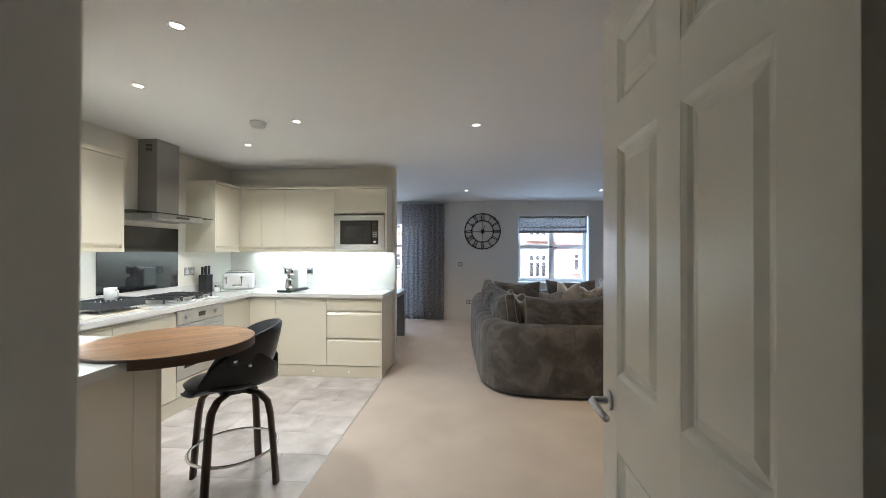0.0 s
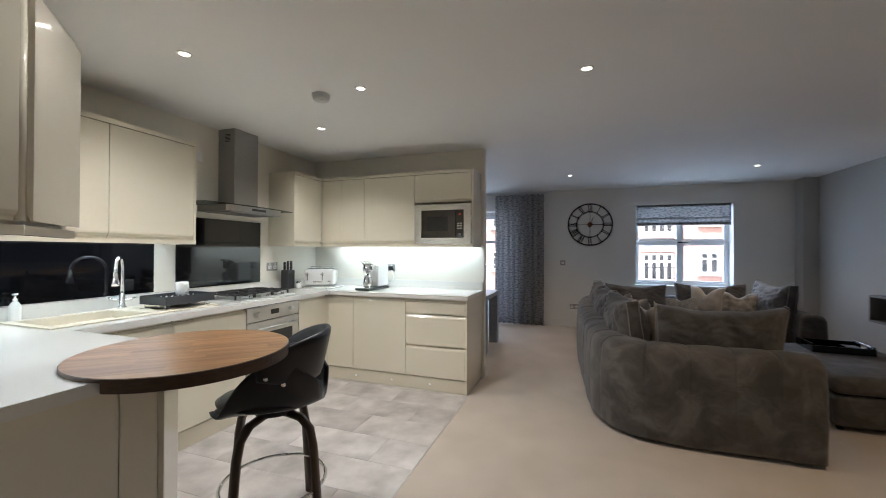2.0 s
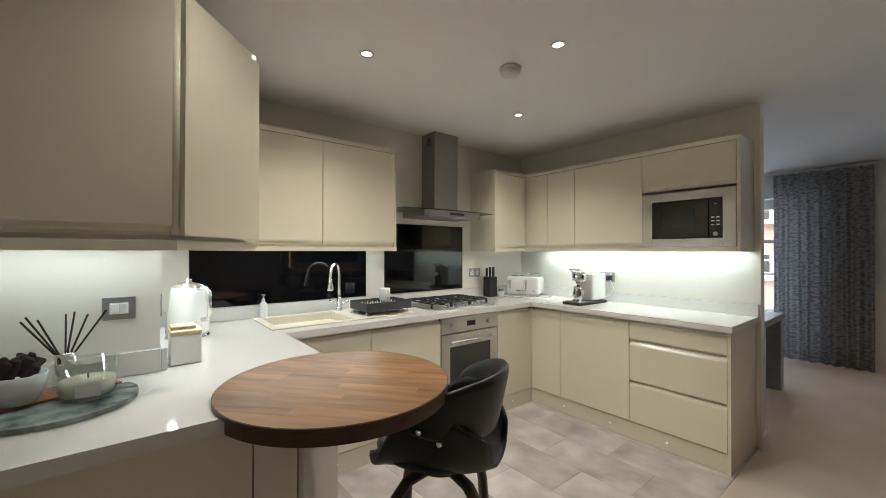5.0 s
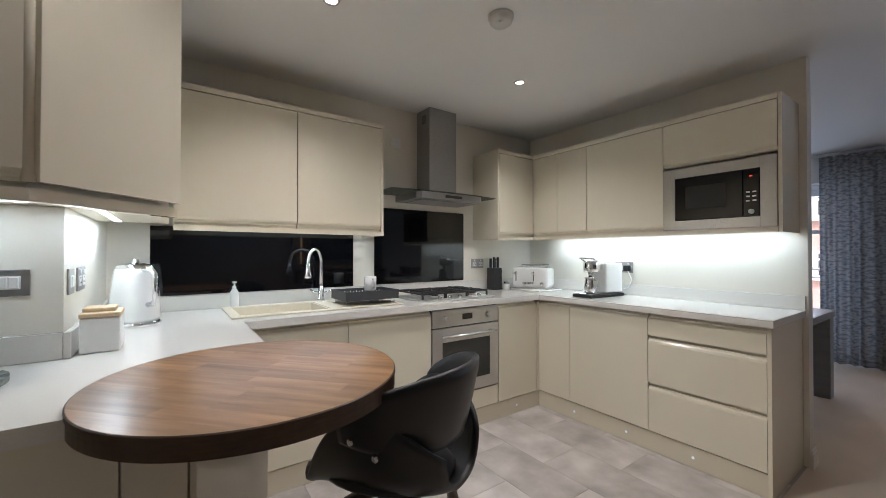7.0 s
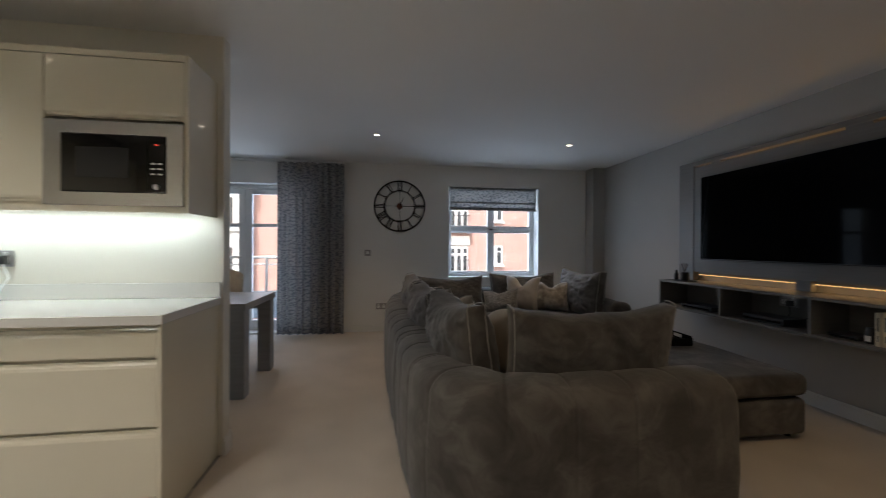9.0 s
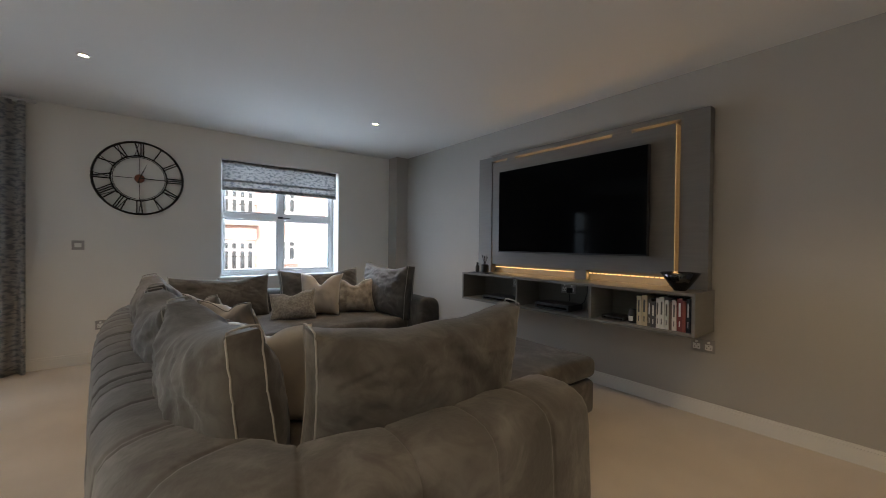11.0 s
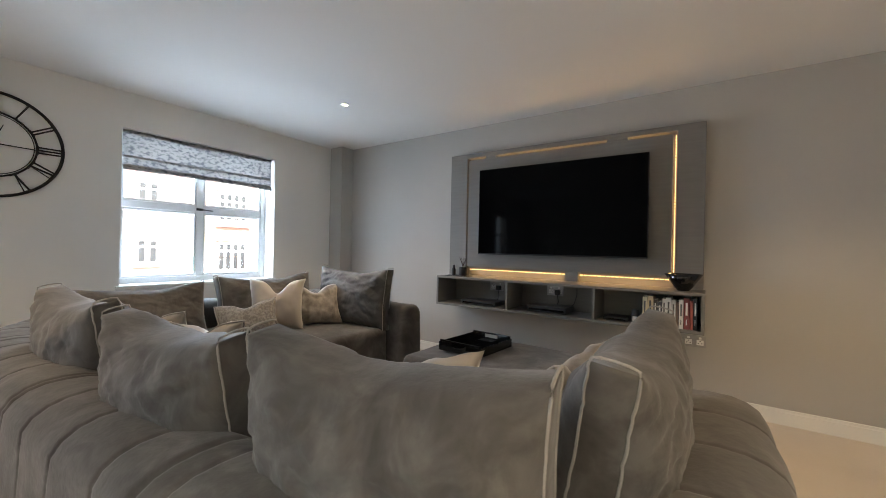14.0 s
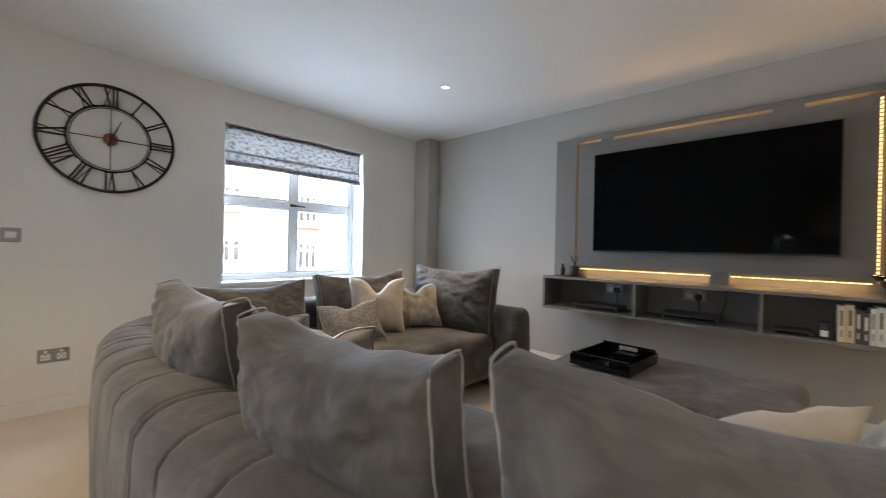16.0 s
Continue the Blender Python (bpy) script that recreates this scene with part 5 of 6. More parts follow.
for rz in (-27, 63):
    pr = [(0.262, 0.0), (0.245, 0.20), (0.224, 0.42), (0.205, 0.50), (0.155, 0.548), (0.08, 0.560), (0.0, 0.560)]
    pr = pr + [(-x, z) for x, z in pr[-2::-1]]
    for half in (pr[:7], pr[6:]):
        bm = bmesh.new()
        rows = []
        n = len(half)
        for i, (x, z) in enumerate(half):
            a = Vector(half[max(i - 1, 0)])
            b = Vector(half[min(i + 1, n - 1)])
            d = (b - a).normalized()
            nn = Vector((-d.y, d.x)) * 0.0125
            w = 0.020
            dz = 0.0 if rz < 0 else -0.0005
            rows.append([bm.verts.new((x + nn.x, -w, z + nn.y * 0.98 + dz)), bm.verts.new((x + nn.x, w, z + nn.y * 0.98 + dz)), bm.verts.new((x - nn.x, w, max(z - nn.y, 0) + dz)), bm.verts.new((x - nn.x, -w, max(z - nn.y, 0) + dz))])
        for p, q in zip(rows, rows[1:]):
            for k in range(4):
                bm.faces.new((p[k], p[(k + 1) % 4], q[(k + 1) % 4], q[k]))
        bm.faces.new(rows[0])
        bm.faces.new(rows[-1][::-1])
        bmesh.ops.recalc_face_normals(bm, faces=bm.faces)
        bmesh.ops.transform(bm, matrix=pose(0, 0, 0, 0, 0, rz), verts=bm.verts)
        bmesh.ops.bevel(bm, geom=bm.edges[:], offset=0.004, segments=2, affect="EDGES")
        part("leg", bm, DARKWALNUT, st, "bentwood walnut leg", True)
part("foot_ring", tube([(x, y, 0.215) for x, y in arc(0, 0, 0.238, 0, 360, 48)[:-1]], 0.009, 10, True), CHROME, st, "chrome foot ring", True)

# ---- ceiling fittings ----
def downlight(x, y):
    t = thing("downlight", "small round chrome recessed ceiling downlight, lit", "ceiling light", "ceiling downlights", at=(x, y, CZ))
    part("bezel", lathe([(0.026, -0.001), (0.028, -0.006), (0.037, -0.005), (0.039, 0.0), (0.026, 0.0)], 28), CHROME, t, "", True)
    part("lens", lathe([(0, -0.0035), (0.025, -0.003), (0.025, -0.0005), (0, -0.0005)], 24), LAMPGLOW, t, "", True)
    return t


for sx, sy in SPOTS:
    downlight(sx, sy)
sd = thing("smoke_detector", "round white smoke detector on the ceiling", "smoke detector", at=(-1.518, 3.144, CZ))
part("base", lathe([(0, 0), (0.062, 0), (0.062, -0.012), (0, -0.012)], 36), DETECTOR, sd, "", True)
part("cover", lathe([(0.058, -0.013), (0.055, -0.032), (0.045, -0.042), (0, -0.043)], 36), DETECTOR, sd, "", True)
part("test_button", lathe([(0, -0.0435), (0.012, -0.0435), (0.011, -0.047), (0, -0.047)], 18, pose(0.02, -0.02, 0)), DETECTOR, sd, "", True)
for nm, x0, x1, y0, y1 in (("led_strip", -2.50, -0.84, 4.75, 4.77), ("led_strip", -2.73, -2.71, 1.95, 2.95), ("led_strip", -2.50, -1.80, 1.63, 1.65), ("led_strip", -1.75, -1.73, 1.06, 1.50)):
    tagged(part(nm, box(x0, x1, y0, y1, 1.3895, 1.3915), LEDCOOL), "cool white light strip under the wall cabinets", "light strip")

# ---- vinyl floor tiles ----
vf = thing("floor_vinyl", "grey stone-effect vinyl floor tiles laid in half bond", "floor", kind="structure")
TW, TH = 0.61, 0.305
tile_meshes = {}
row = 0
y = 0.60
while y < 4.32:
    x = -0.774 - (0.0 if row % 2 else TW / 2)
    first = True
    xr = -0.774
    while xr > -2.30:
        xl = xr - (TW / 2 if first and row % 2 == 0 else TW)
        first = False
        xl2 = max(xl, -2.32)
        w = round(xr - xl2, 3)
        if xl2 > -1.27 or y > 2.0:
            if w not in tile_meshes:
                tile_meshes[w] = mesh_of(box(-w + 0.0006, -0.0006, 0.0006, TH - 0.0006, -0.0055, 0.0, 0.0008, 1), "tile", VINYL)
            ob = new("tile", tile_meshes[w])
            ob.parent = vf
            ob.location = (xr, y, 0)
        xr = xl
    y += TH
    row += 1
setting("floor_trim", box(-0.775, -0.768, 0.60, 4.295, -0.004, 0.003, 0.001), STEEL, "slim metal strip between vinyl and carpet", "floor strip")

vp = thing("wall_spur", "small white switch plate beside the hood chimney", "switch", at=(LX + 0.001, 3.30, 2.12), rz=90)
part("plate", box(-0.043, 0.043, -0.008, 0.0, -0.043, 0.043, 0.003), WHITEPLASTIC, vp)
part("rocker", box(-0.010, 0.010, -0.011, -0.007, -0.014, 0.014, 0.002), WHITEPLASTIC, vp)

# ---- sofa ----
def smooth_path(ctrl, per=14):
    out = []
    n = len(ctrl)
    P = [Vector(c) for c in ctrl]
    for i in range(n - 1):
        a, b, c, d = P[max(i - 1, 0)], P[i], P[i + 1], P[min(i + 2, n - 1)]
        for k in range(per):
            t = k / per
            out.append(0.5 * ((2 * b) + (c - a) * t + (2 * a - 5 * b + 4 * c - d) * t * t + (3 * b - a - 3 * c + d) * t ** 3))
    out.append(P[-1])
    return out


def resample(path, step):
    out, acc = [path[0]], 0.0
    for a, b in zip(path, path[1:]):
        d = (b - a).length
        while acc + d >= step:
            f = (step - acc) / d
            a = a + (b - a) * f
            d = (b - a).length
            out.append(a.copy())
            acc = 0.0
        acc += d
    out.append(path[-1])
    return out


def sofa_back(path, half, top, channel, splits, bottom=0.03, corner=0.0):
    """A padded back swept along a plan curve, with stitched channels across it and deeper joins at the splits."""
    bm = bmesh.new()
    rows = []
    s = 0.0
    n = len(path)
    total = sum((b - a).length for a, b in zip(path, path[1:]))
    rad = 0.045
    for i, p in enumerate(path):
        if i:
            s += (p - path[i - 1]).length
        a, b = path[max(i - 1, 0)], path[min(i + 1, n - 1)]
        d = (b - a).normalized()
        nr = Vector((-d.y, d.x))
        c = (s % channel) / channel
        dip = 0.007 * math.exp(-(min(c, 1 - c) * channel / 0.005) ** 2) - 0.003 * math.sin(math.pi * c)
        join = max(math.exp(-((s - q) / 0.009) ** 2) for q in splits)
        e = max(0.0, rad - max(0.0, min(s, total - s)))
        inset = rad - math.sqrt(max(0.0, rad * rad - e * e))
        prof = []
        m = 28
        for k in range(m + 1):
            u = k / m
            if u < 0.32:
                f = u / 0.32
                x, z = half, bottom + (top - 0.13 - bottom) * f
                bulge = 0.018 * math.sin(math.pi * f)
                x += bulge
                g = dip * 0.25
            elif u > 0.68:
                f = (1 - u) / 0.32
                x, z = -half - 0.01 * math.sin(math.pi * f), bottom + (top - 0.13 - bottom) * f
                g = dip * 0.4
            else:
                f = (u - 0.32) / 0.36 * math.pi
                x, z = half * math.copysign(abs(math.cos(f)) ** 0.85, math.cos(f)), top - 0.13 + 0.13 * math.sin(f) ** 0.62
                g = dip
            if x > 0:
                x *= 1 + corner * math.exp(-((s - 1.5) / 0.4) ** 2)
            x *= 1 - (g + 0.012 * join) / half
            z -= (g + 0.009 * join) * (1 if 0.32 <= u <= 0.68 else 0)
            x = math.copysign(max(0.0, abs(x) - inset), x)
            z -= inset * (z - bottom) / (top - bottom)
            w = 0.005 * noise.noise((p.x * 5, p.y * 5, z * 6 + x * 9)) + 0.002 * noise.noise((s * 12, z * 2.5, x * 6))
            prof.append(Vector((p.x - nr.x * (x + w), p.y - nr.y * (x + w), z + w)))
        rows.append([bm.verts.new(v) for v in prof])
    for a, b in zip(rows, rows[1:]):
        for k in range(len(a) - 1):
            bm.faces.new((a[k], a[k + 1], b[k + 1], b[k]))
        bm.faces.new((a[0], b[0], b[-1], a[-1]))
    bm.faces.new(rows[0])
    bm.faces.new(rows[-1][::-1])
    bmesh.ops.recalc_face_normals(bm, faces=bm.faces)
    return bm


def soft_block(x0, x1, y0, y1, z0, z1, bevel=0.05, puff=0.02, m=None):
    bm = box(x0, x1, y0, y1, z0, z1, bevel, 5)
    bmesh.ops.subdivide_edges(bm, edges=[e for e in bm.edges if e.calc_length() > 0.25], cuts=6, use_grid_fill=True)
    cx, cy = (x0 + x1) / 2, (y0 + y1) / 2
    for v in bm.verts:
        if v.co.z > z1 - bevel * 0.6:
            u, w = (v.co.x - cx) / (x1 - x0) * 2, (v.co.y - cy) / (y1 - y0) * 2
            v.co.z += puff * (1 - u * u) * (1 - w * w) + 0.006 * noise.noise(v.co * 4)
    if m is not None:
        bmesh.ops.transform(bm, matrix=m, verts=bm.verts)
    return bm


sofa = thing("corner_sofa", "large taupe-grey velvet U-shaped sofa with a curved channelled back", "sofa")
ctrl = [(1.605, 4.015), (1.25, 4.005), (0.87, 4.005), (0.61, 4.04), (0.475, 4.17), (0.415, 4.42), (0.38, 4.9), (0.34, 5.5), (0.315, 6.1), (0.325, 6.65), (0.39, 7.08), (0.58, 7.37), (0.95, 7.50), (1.5, 7.53), (2.1, 7.53), (2.70, 7.53)]
bp = resample(smooth_path(ctrl), 0.006)
part("back", sofa_back(bp, 0.15, 0.668, 0.24, [1.42, 2.0, 2.85, 3.75, 5.1], corner=0.5), VELVET, sofa, "", True)
part("seat", soft_block(0.46, 1.64, 4.10, 5.02, 0.10, 0.45), VELVET, sofa, "", True)
part("seat", soft_block(0.42, 1.28, 5.03, 6.28, 0.10, 0.45), VELVET, sofa, "", True)
part("seat", soft_block(0.50, 2.45, 6.29, 7.42, 0.10, 0.45, 0.06), VELVET, sofa, "", True)
ap = resample(smooth_path([(2.575, 7.45), (2.575, 6.9), (2.575, 6.5), (2.575, 6.12)]), 0.006)
part("arm", sofa_back(ap, 0.115, 0.645, 5.0, [99]), VELVET, sofa, "", True)
for x, y in ((0.62, 4.0), (1.55, 4.0), (0.30, 5.6), (0.33, 6.5), (2.55, 6.25), (2.55, 7.45), (1.2, 7.5)):
    part("foot", lathe([(0, 0), (0.022, 0), (0.028, 0.10), (0, 0.10)], 14, pose(x, y, 0)), BLACK, sofa)

ot = thing("ottoman", "large taupe-grey velvet ottoman with a cushioned top", "ottoman")
part("base", soft_block(1.96, 2.79, 4.54, 5.72, 0.035, 0.262, 0.035, 0.0), VELVET, ot, "", True)
part("shadow_band", box(2.0, 2.75, 4.58, 5.68, 0.25, 0.285), BLACK, ot)
part("top_cushion", soft_block(1.95, 2.80, 4.53, 5.73, 0.275, 0.415, 0.05, 0.02), VELVET, ot, "", True)
for x in (2.02, 2.73):
    for y in (4.62, 5.64):
        part("foot", lathe([(0, 0), (0.02, 0), (0.026, 0.05), (0, 0.05)], 12, pose(x, y, 0)), BLACK, ot)


def cushion(label, w, h, d, m, mat, piping=None, seed=0, pinch=0.06, dent=0.0, group="sofa cushions"):
    """A stuffed cushion in the local xz plane, its lower edge on z = 0, thickness along y."""
    t = thing("cushion", label, "cushion", group)
    t.matrix_basis = m
    bm = bmesh.new()
    N = 22
    def outline(u, v):
        x = w / 2 * u * (1 - pinch * (1 - v * v) ** 1.0 * abs(u))
        z = h / 2 * v * (1 - pinch * (1 - u * u) * abs(v)) + h / 2
        z -= dent * max(0.0, v) * math.exp(-(u / 0.33) ** 2)
        x += 0.01 * noise.noise((u * 1.5 + seed, v * 1.5, seed))
        return x, z
    def surf(u, v, s):
        x, z = outline(u, v)
        th = d / 2 * ((1 - abs(u) ** 3.2) ** 0.55) * ((1 - abs(v) ** 3.2) ** 0.55)
        th *= 1.12 - 0.22 * v
        wr = 0.012 * noise.noise((u * 2.5 + seed, v * 2.5, s * 3 + seed)) + 0.005 * noise.noise((u * 9 + seed, v * 7, s * 3 + seed))
        wr *= min(1.0, th / (d * 0.2))
        fold = 0.006 * math.sin(14 * u + 3 * v + seed) * (abs(v) ** 3 + abs(u) ** 3) * min(1.0, th / (d * 0.15))
        return Vector((x, s * (th + wr + fold), z))
    for s in (-1, 1):
        g = [[bm.verts.new(surf(-1 + 2 * i / N, -1 + 2 * j / N, s)) for j in range(N + 1)] for i in range(N + 1)]
        for i in range(N):
            for j in range(N):
                bm.faces.new((g[i][j], g[i + 1][j], g[i + 1][j + 1], g[i][j + 1]))
    bmesh.ops.remove_doubles(bm, verts=bm.verts, dist=0.0008)
    bmesh.ops.recalc_face_normals(bm, faces=bm.faces)
    part("cover", bm, mat, t, "", True)
    if piping:
        loop = []
        for k in range(N):
            loop.append(outline(-1 + 2 * k / N, -1))
        for k in range(N):
            loop.append(outline(1, -1 + 2 * k / N))
        for k in range(N):
            loop.append(outline(1 - 2 * k / N, 1))
        for k in range(N):
            loop.append(outline(-1, 1 - 2 * k / N))
        part("piping", tube([(x, 0, z) for x, z in loop], 0.0045, 6, True), piping, t, "silver piping round the edge", True)
    return t


def boxed_cushion(label, w, h, d, m, seed):
    """A large back cushion with a boxed side and piping along both edges."""
    t = thing("cushion", label, "cushion", "sofa back cushions")
    t.matrix_basis = m
    bm = bmesh.new()
    N = 52
    E = d * 0.36
    def outline(u, v, grow=1.0):
        x = w / 2 * u * (1 - 0.045 * (1 - v * v) * abs(u))
        z = h / 2 * v * (1 - 0.05 * (1 - u * u) * abs(v)) + h / 2
        if v > 0:
            z -= 0.034 * v * (1 - u * u) ** 1.2 + 0.012 * v * noise.noise((u * 2 + seed, seed, 0.3))
        return x, z
    def surf(u, v, s):
        x, z = outline(u, v)
        th = E * 0.55 + (d / 2 - E * 0.2) * ((1 - abs(u) ** 2.6) ** 0.6) * ((1 - abs(v) ** 2.6) ** 0.6) * (1.1 - 0.2 * v)
        wr = 0.014 * noise.noise((u * 2.2 + seed, v * 2.2, s * 3 + seed)) + 0.008 * (0.5 - abs(noise.noise((u * 3.2 + v * 1.5 + seed, v * 2.6 - u, s * 3 + seed)))) * 2 + 0.004 * noise.noise((u * 9 + seed, v * 8, s * 3 + seed))
        k = noise.noise((u * 2.0 + seed * 3, v * 2.0, s + seed)) * 0.8
        wr -= 0.013 * (1 - min(1.0, abs(noise.noise((u * 4.2 + v * 2.8 * math.copysign(1, u) + k, v * 1.6 - u * 0.6 + k, s * 5 + seed))) * 5)) ** 2 * (0.25 + 0.75 * max(abs(u), abs(v)) ** 2)
        fold = 0.007 * math.sin(11 * u + 4 * v + seed * 2) * (abs(v) ** 3 + abs(u) ** 4)
        return Vector((x, s * (th + (wr + fold) * (1 - 0.82 * max(abs(u), abs(v)) ** 7)), z))
    rims = []
    for s in (-1, 1):
        g = [[bm.verts.new(surf(-1 + 2 * i / N, -1 + 2 * j / N, s)) for j in range(N + 1)] for i in range(N + 1)]
        for i in range(N):
            for j in range(N):
                bm.faces.new((g[i][j], g[i + 1][j], g[i + 1][j + 1], g[i][j + 1]))
        rims.append([g[k][0] for k in range(N)] + [g[N][k] for k in range(N)] + [g[N - k][N] for k in range(N)] + [g[0][N - k] for k in range(N)])
    k4 = 4 * N
    for k in range(k4):
        bm.faces.new((rims[0][k], rims[0][(k + 1) % k4], rims[1][(k + 1) % k4], rims[1][k]))
    bmesh.ops.recalc_face_normals(bm, faces=bm.faces)
    lines = [[v.co.copy() for v in r] for r in rims]
    part("cover", bm, VELVET, t, "", True)
    for a0, flip in ((N, False), (3 * N, True)):
        up_, dn_ = [lines[0][(a0 + k) % k4] for k in range(N + 1)], [lines[1][(a0 + k) % k4] for k in range(N + 1)]
        if flip:
            up_, dn_ = up_[::-1], dn_[::-1]
        mid, side = (up_[-1] + dn_[-1]) / 2, (up_[-1] - dn_[-1]) / 2
        top_arc = [mid + side * math.cos(a) + Vector((0, 0, 0.014 * math.sin(a) ** 0.6)) for a in (0.5, 1.0, math.pi / 2, math.pi - 1.0, math.pi - 0.5)]
        part("piping", tube(up_[:-1] + top_arc + dn_[-2::-1], 0.0030, 6), PIPING, t, "silver piping round the end panel", True)
    return t


BIG = "large taupe-grey velvet back cushion with silver piping"
# along the near back, then along the long back, then the far side
boxed_cushion(BIG, 0.80, 0.51, 0.22, pose(1.115, 4.245, 0.425, 9, 0, 0), 1)
boxed_cushion(BIG, 0.69, 0.515, 0.225, pose(0.595, 4.572, 0.425, 8, 0, -83), 2)
boxed_cushion(BIG, 0.70, 0.485, 0.225, pose(0.54, 5.37, 0.425, 11, 0, -86), 3)
boxed_cushion(BIG, 0.78, 0.49, 0.225, pose(0.525, 6.27, 0.425, 11, 0, -89), 4)
boxed_cushion(BIG, 0.82, 0.42, 0.20, pose(0.97, 7.22, 0.425, 12, 0, 178), 5)
boxed_cushion(BIG, 0.86, 0.45, 0.20, pose(1.93, 7.24, 0.425, 12, 0, 180), 6)
boxed_cushion(BIG, 0.84, 0.52, 0.20, pose(2.40, 6.72, 0.425, 6, 0, 92), 7)
cushion("champagne satin scatter cushion propped on the sofa", 0.43, 0.43, 0.15, pose(1.74, 6.86, 0.45, 16, 0, 140), SATIN, None, 3, 0.12, 0.10, "scatter cushions")
cushion("crushed taupe velvet scatter cushion on the sofa", 0.43, 0.38, 0.15, pose(2.10, 6.80, 0.45, 22, 0, 155), CRUSHED, None, 5, 0.12, 0.07, "scatter cushions")
cushion("grey woven scatter cushion on the sofa", 0.42, 0.30, 0.14, pose(1.46, 6.72, 0.45, 30, 8, 150), HERRING, PIPING, 6, 0.10, 0.04, "scatter cushions")
cushion("pale grey velvet scatter cushion on the sofa", 0.42, 0.40, 0.14, pose(0.80, 6.30, 0.45, 24, 0, -60), VELVETLIGHT, PIPING, 8, 0.12, 0.07, "scatter cushions")
cushion("champagne satin scatter cushion propped on the sofa", 0.40, 0.38, 0.14, pose(0.92, 6.05, 0.45, 28, 0, -50), SATIN, PIPING, 9, 0.12, 0.06, "scatter cushions")
cushion("grey woven scatter cushion on the sofa", 0.42, 0.36, 0.14, pose(0.90, 5.55, 0.45, 34, 0, -75), HERRING, PIPING, 10, 0.12, 0.05, "scatter cushions")
cushion("champagne satin scatter cushion propped on the sofa", 0.45, 0.46, 0.15, pose(0.83, 4.78, 0.45, 22, 0, -50), SATIN, None, 12, 0.12, 0.06, "scatter cushions")
cushion("crushed taupe velvet scatter cushion on the sofa", 0.42, 0.40, 0.14, pose(1.20, 4.48, 0.45, 20, 0, -6), CRUSHED, None, 13, 0.12, 0.06, "scatter cushions")

ty = thing("serving_tray", "black lacquered tray with cut-out grips on the ottoman", "tray", at=(2.36, 5.38, 0.437), rz=-4)
part("base", box(-0.21, 0.21, -0.17, 0.17, 0, 0.008, 0.001), BLACKGLASS, ty)
for x0, x1, y0, y1 in ((-0.21, 0.21, -0.17, -0.160), (-0.21, 0.21, 0.160, 0.17)):
    part("side", box(x0, x1, y0, y1, 0.008, 0.058, 0.002), BLACKGLASS, ty)
for s in (-1, 1):
    bm = bmesh.new()
    x0, x1 = sorted((s * 0.21, s * 0.20))
    add_box(bm, x0, x1, -0.16, 0.16, 0.008, 0.030)
    add_box(bm, x0, x1, -0.16, -0.055, 0.030, 0.062, 0.002)
    add_box(bm, x0, x1, 0.055, 0.16, 0.030, 0.062, 0.002)
    add_box(bm, x0, x1, -0.16, 0.16, 0.062, 0.074, 0.003)
    part("grip_end", bm, BLACKGLASS, ty)
part("display_box", box(0.05, 0.16, -0.10, 0.02, 0.009, 0.05, 0.003), BLACKGLASS, ty)

# ---- media wall ----
PX = 3.326
md = thing("media_wall", "grey wood-grain wall panel with glowing light slots", "wall panel")
PY0, PY1, PZ0, PZ1 = 4.058, 6.26, 0.875, 2.10
IY0, IY1, IZ0, IZ1, GAP = 4.262, 6.040, 0.965, 2.030, 0.026
part("backing", box(3.395, RX - 0.001, PY0 + 0.005, PY1 - 0.005, PZ0, PZ1 - 0.005), GREYBOARD, md)
for x0, x1, y0, y1, z0, z1 in ((PX, 3.394, PY0, IY0 - GAP, PZ0, PZ1), (PX, 3.394, IY1 + GAP, PY1, PZ0, PZ1), (PX, 3.394, IY0 - GAP, IY1 + GAP, IZ1 + GAP, PZ1)):
    part("frame_board", box(x0, x1, y0, y1, z0, z1, 0.001), GREYBOARD, md)
part("inner_board", box(PX - 0.012, 3.394, IY0, IY1, IZ0, IZ1, 0.001), GREYBOARD, md)
for y0, y1 in ((5.748, 5.856), (4.579, 4.737)):
    part("slot_block", box(PX + 0.002, 3.394, y0, y1, IZ1, IZ1 + GAP), GREYBOARD, md)
part("slot_block", box(PX + 0.002, 3.394, 4.948, 5.058, PZ0 + 0.005, IZ0), GREYBOARD, md)


def led_run(p, q, n, wide, glow=LEDWARM):
    """A run of small light chips on a strip, between two points of the slot."""
    p, q = Vector(p), Vector(q)
    t = part("led_run", box(-0.001, 0.001, -0.001, 0.001, -0.001, 0.001, 0, 1, Matrix.Translation(p)), glow, md)
    bm = bmesh.new()
    for i in range(n):
        c = p + (q - p) * ((i + 0.5) / n)
        add_box(bm, c.x - 0.003, c.x + 0.003, c.y - wide[0], c.y + wide[0], c.z - wide[1], c.z + wide[1])
    old = t.data
    t.data = mesh_of(bm, "led_run", glow)
    bpy.data.meshes.remove(old)
    return tagged(t, "warm white light strip in the slot")


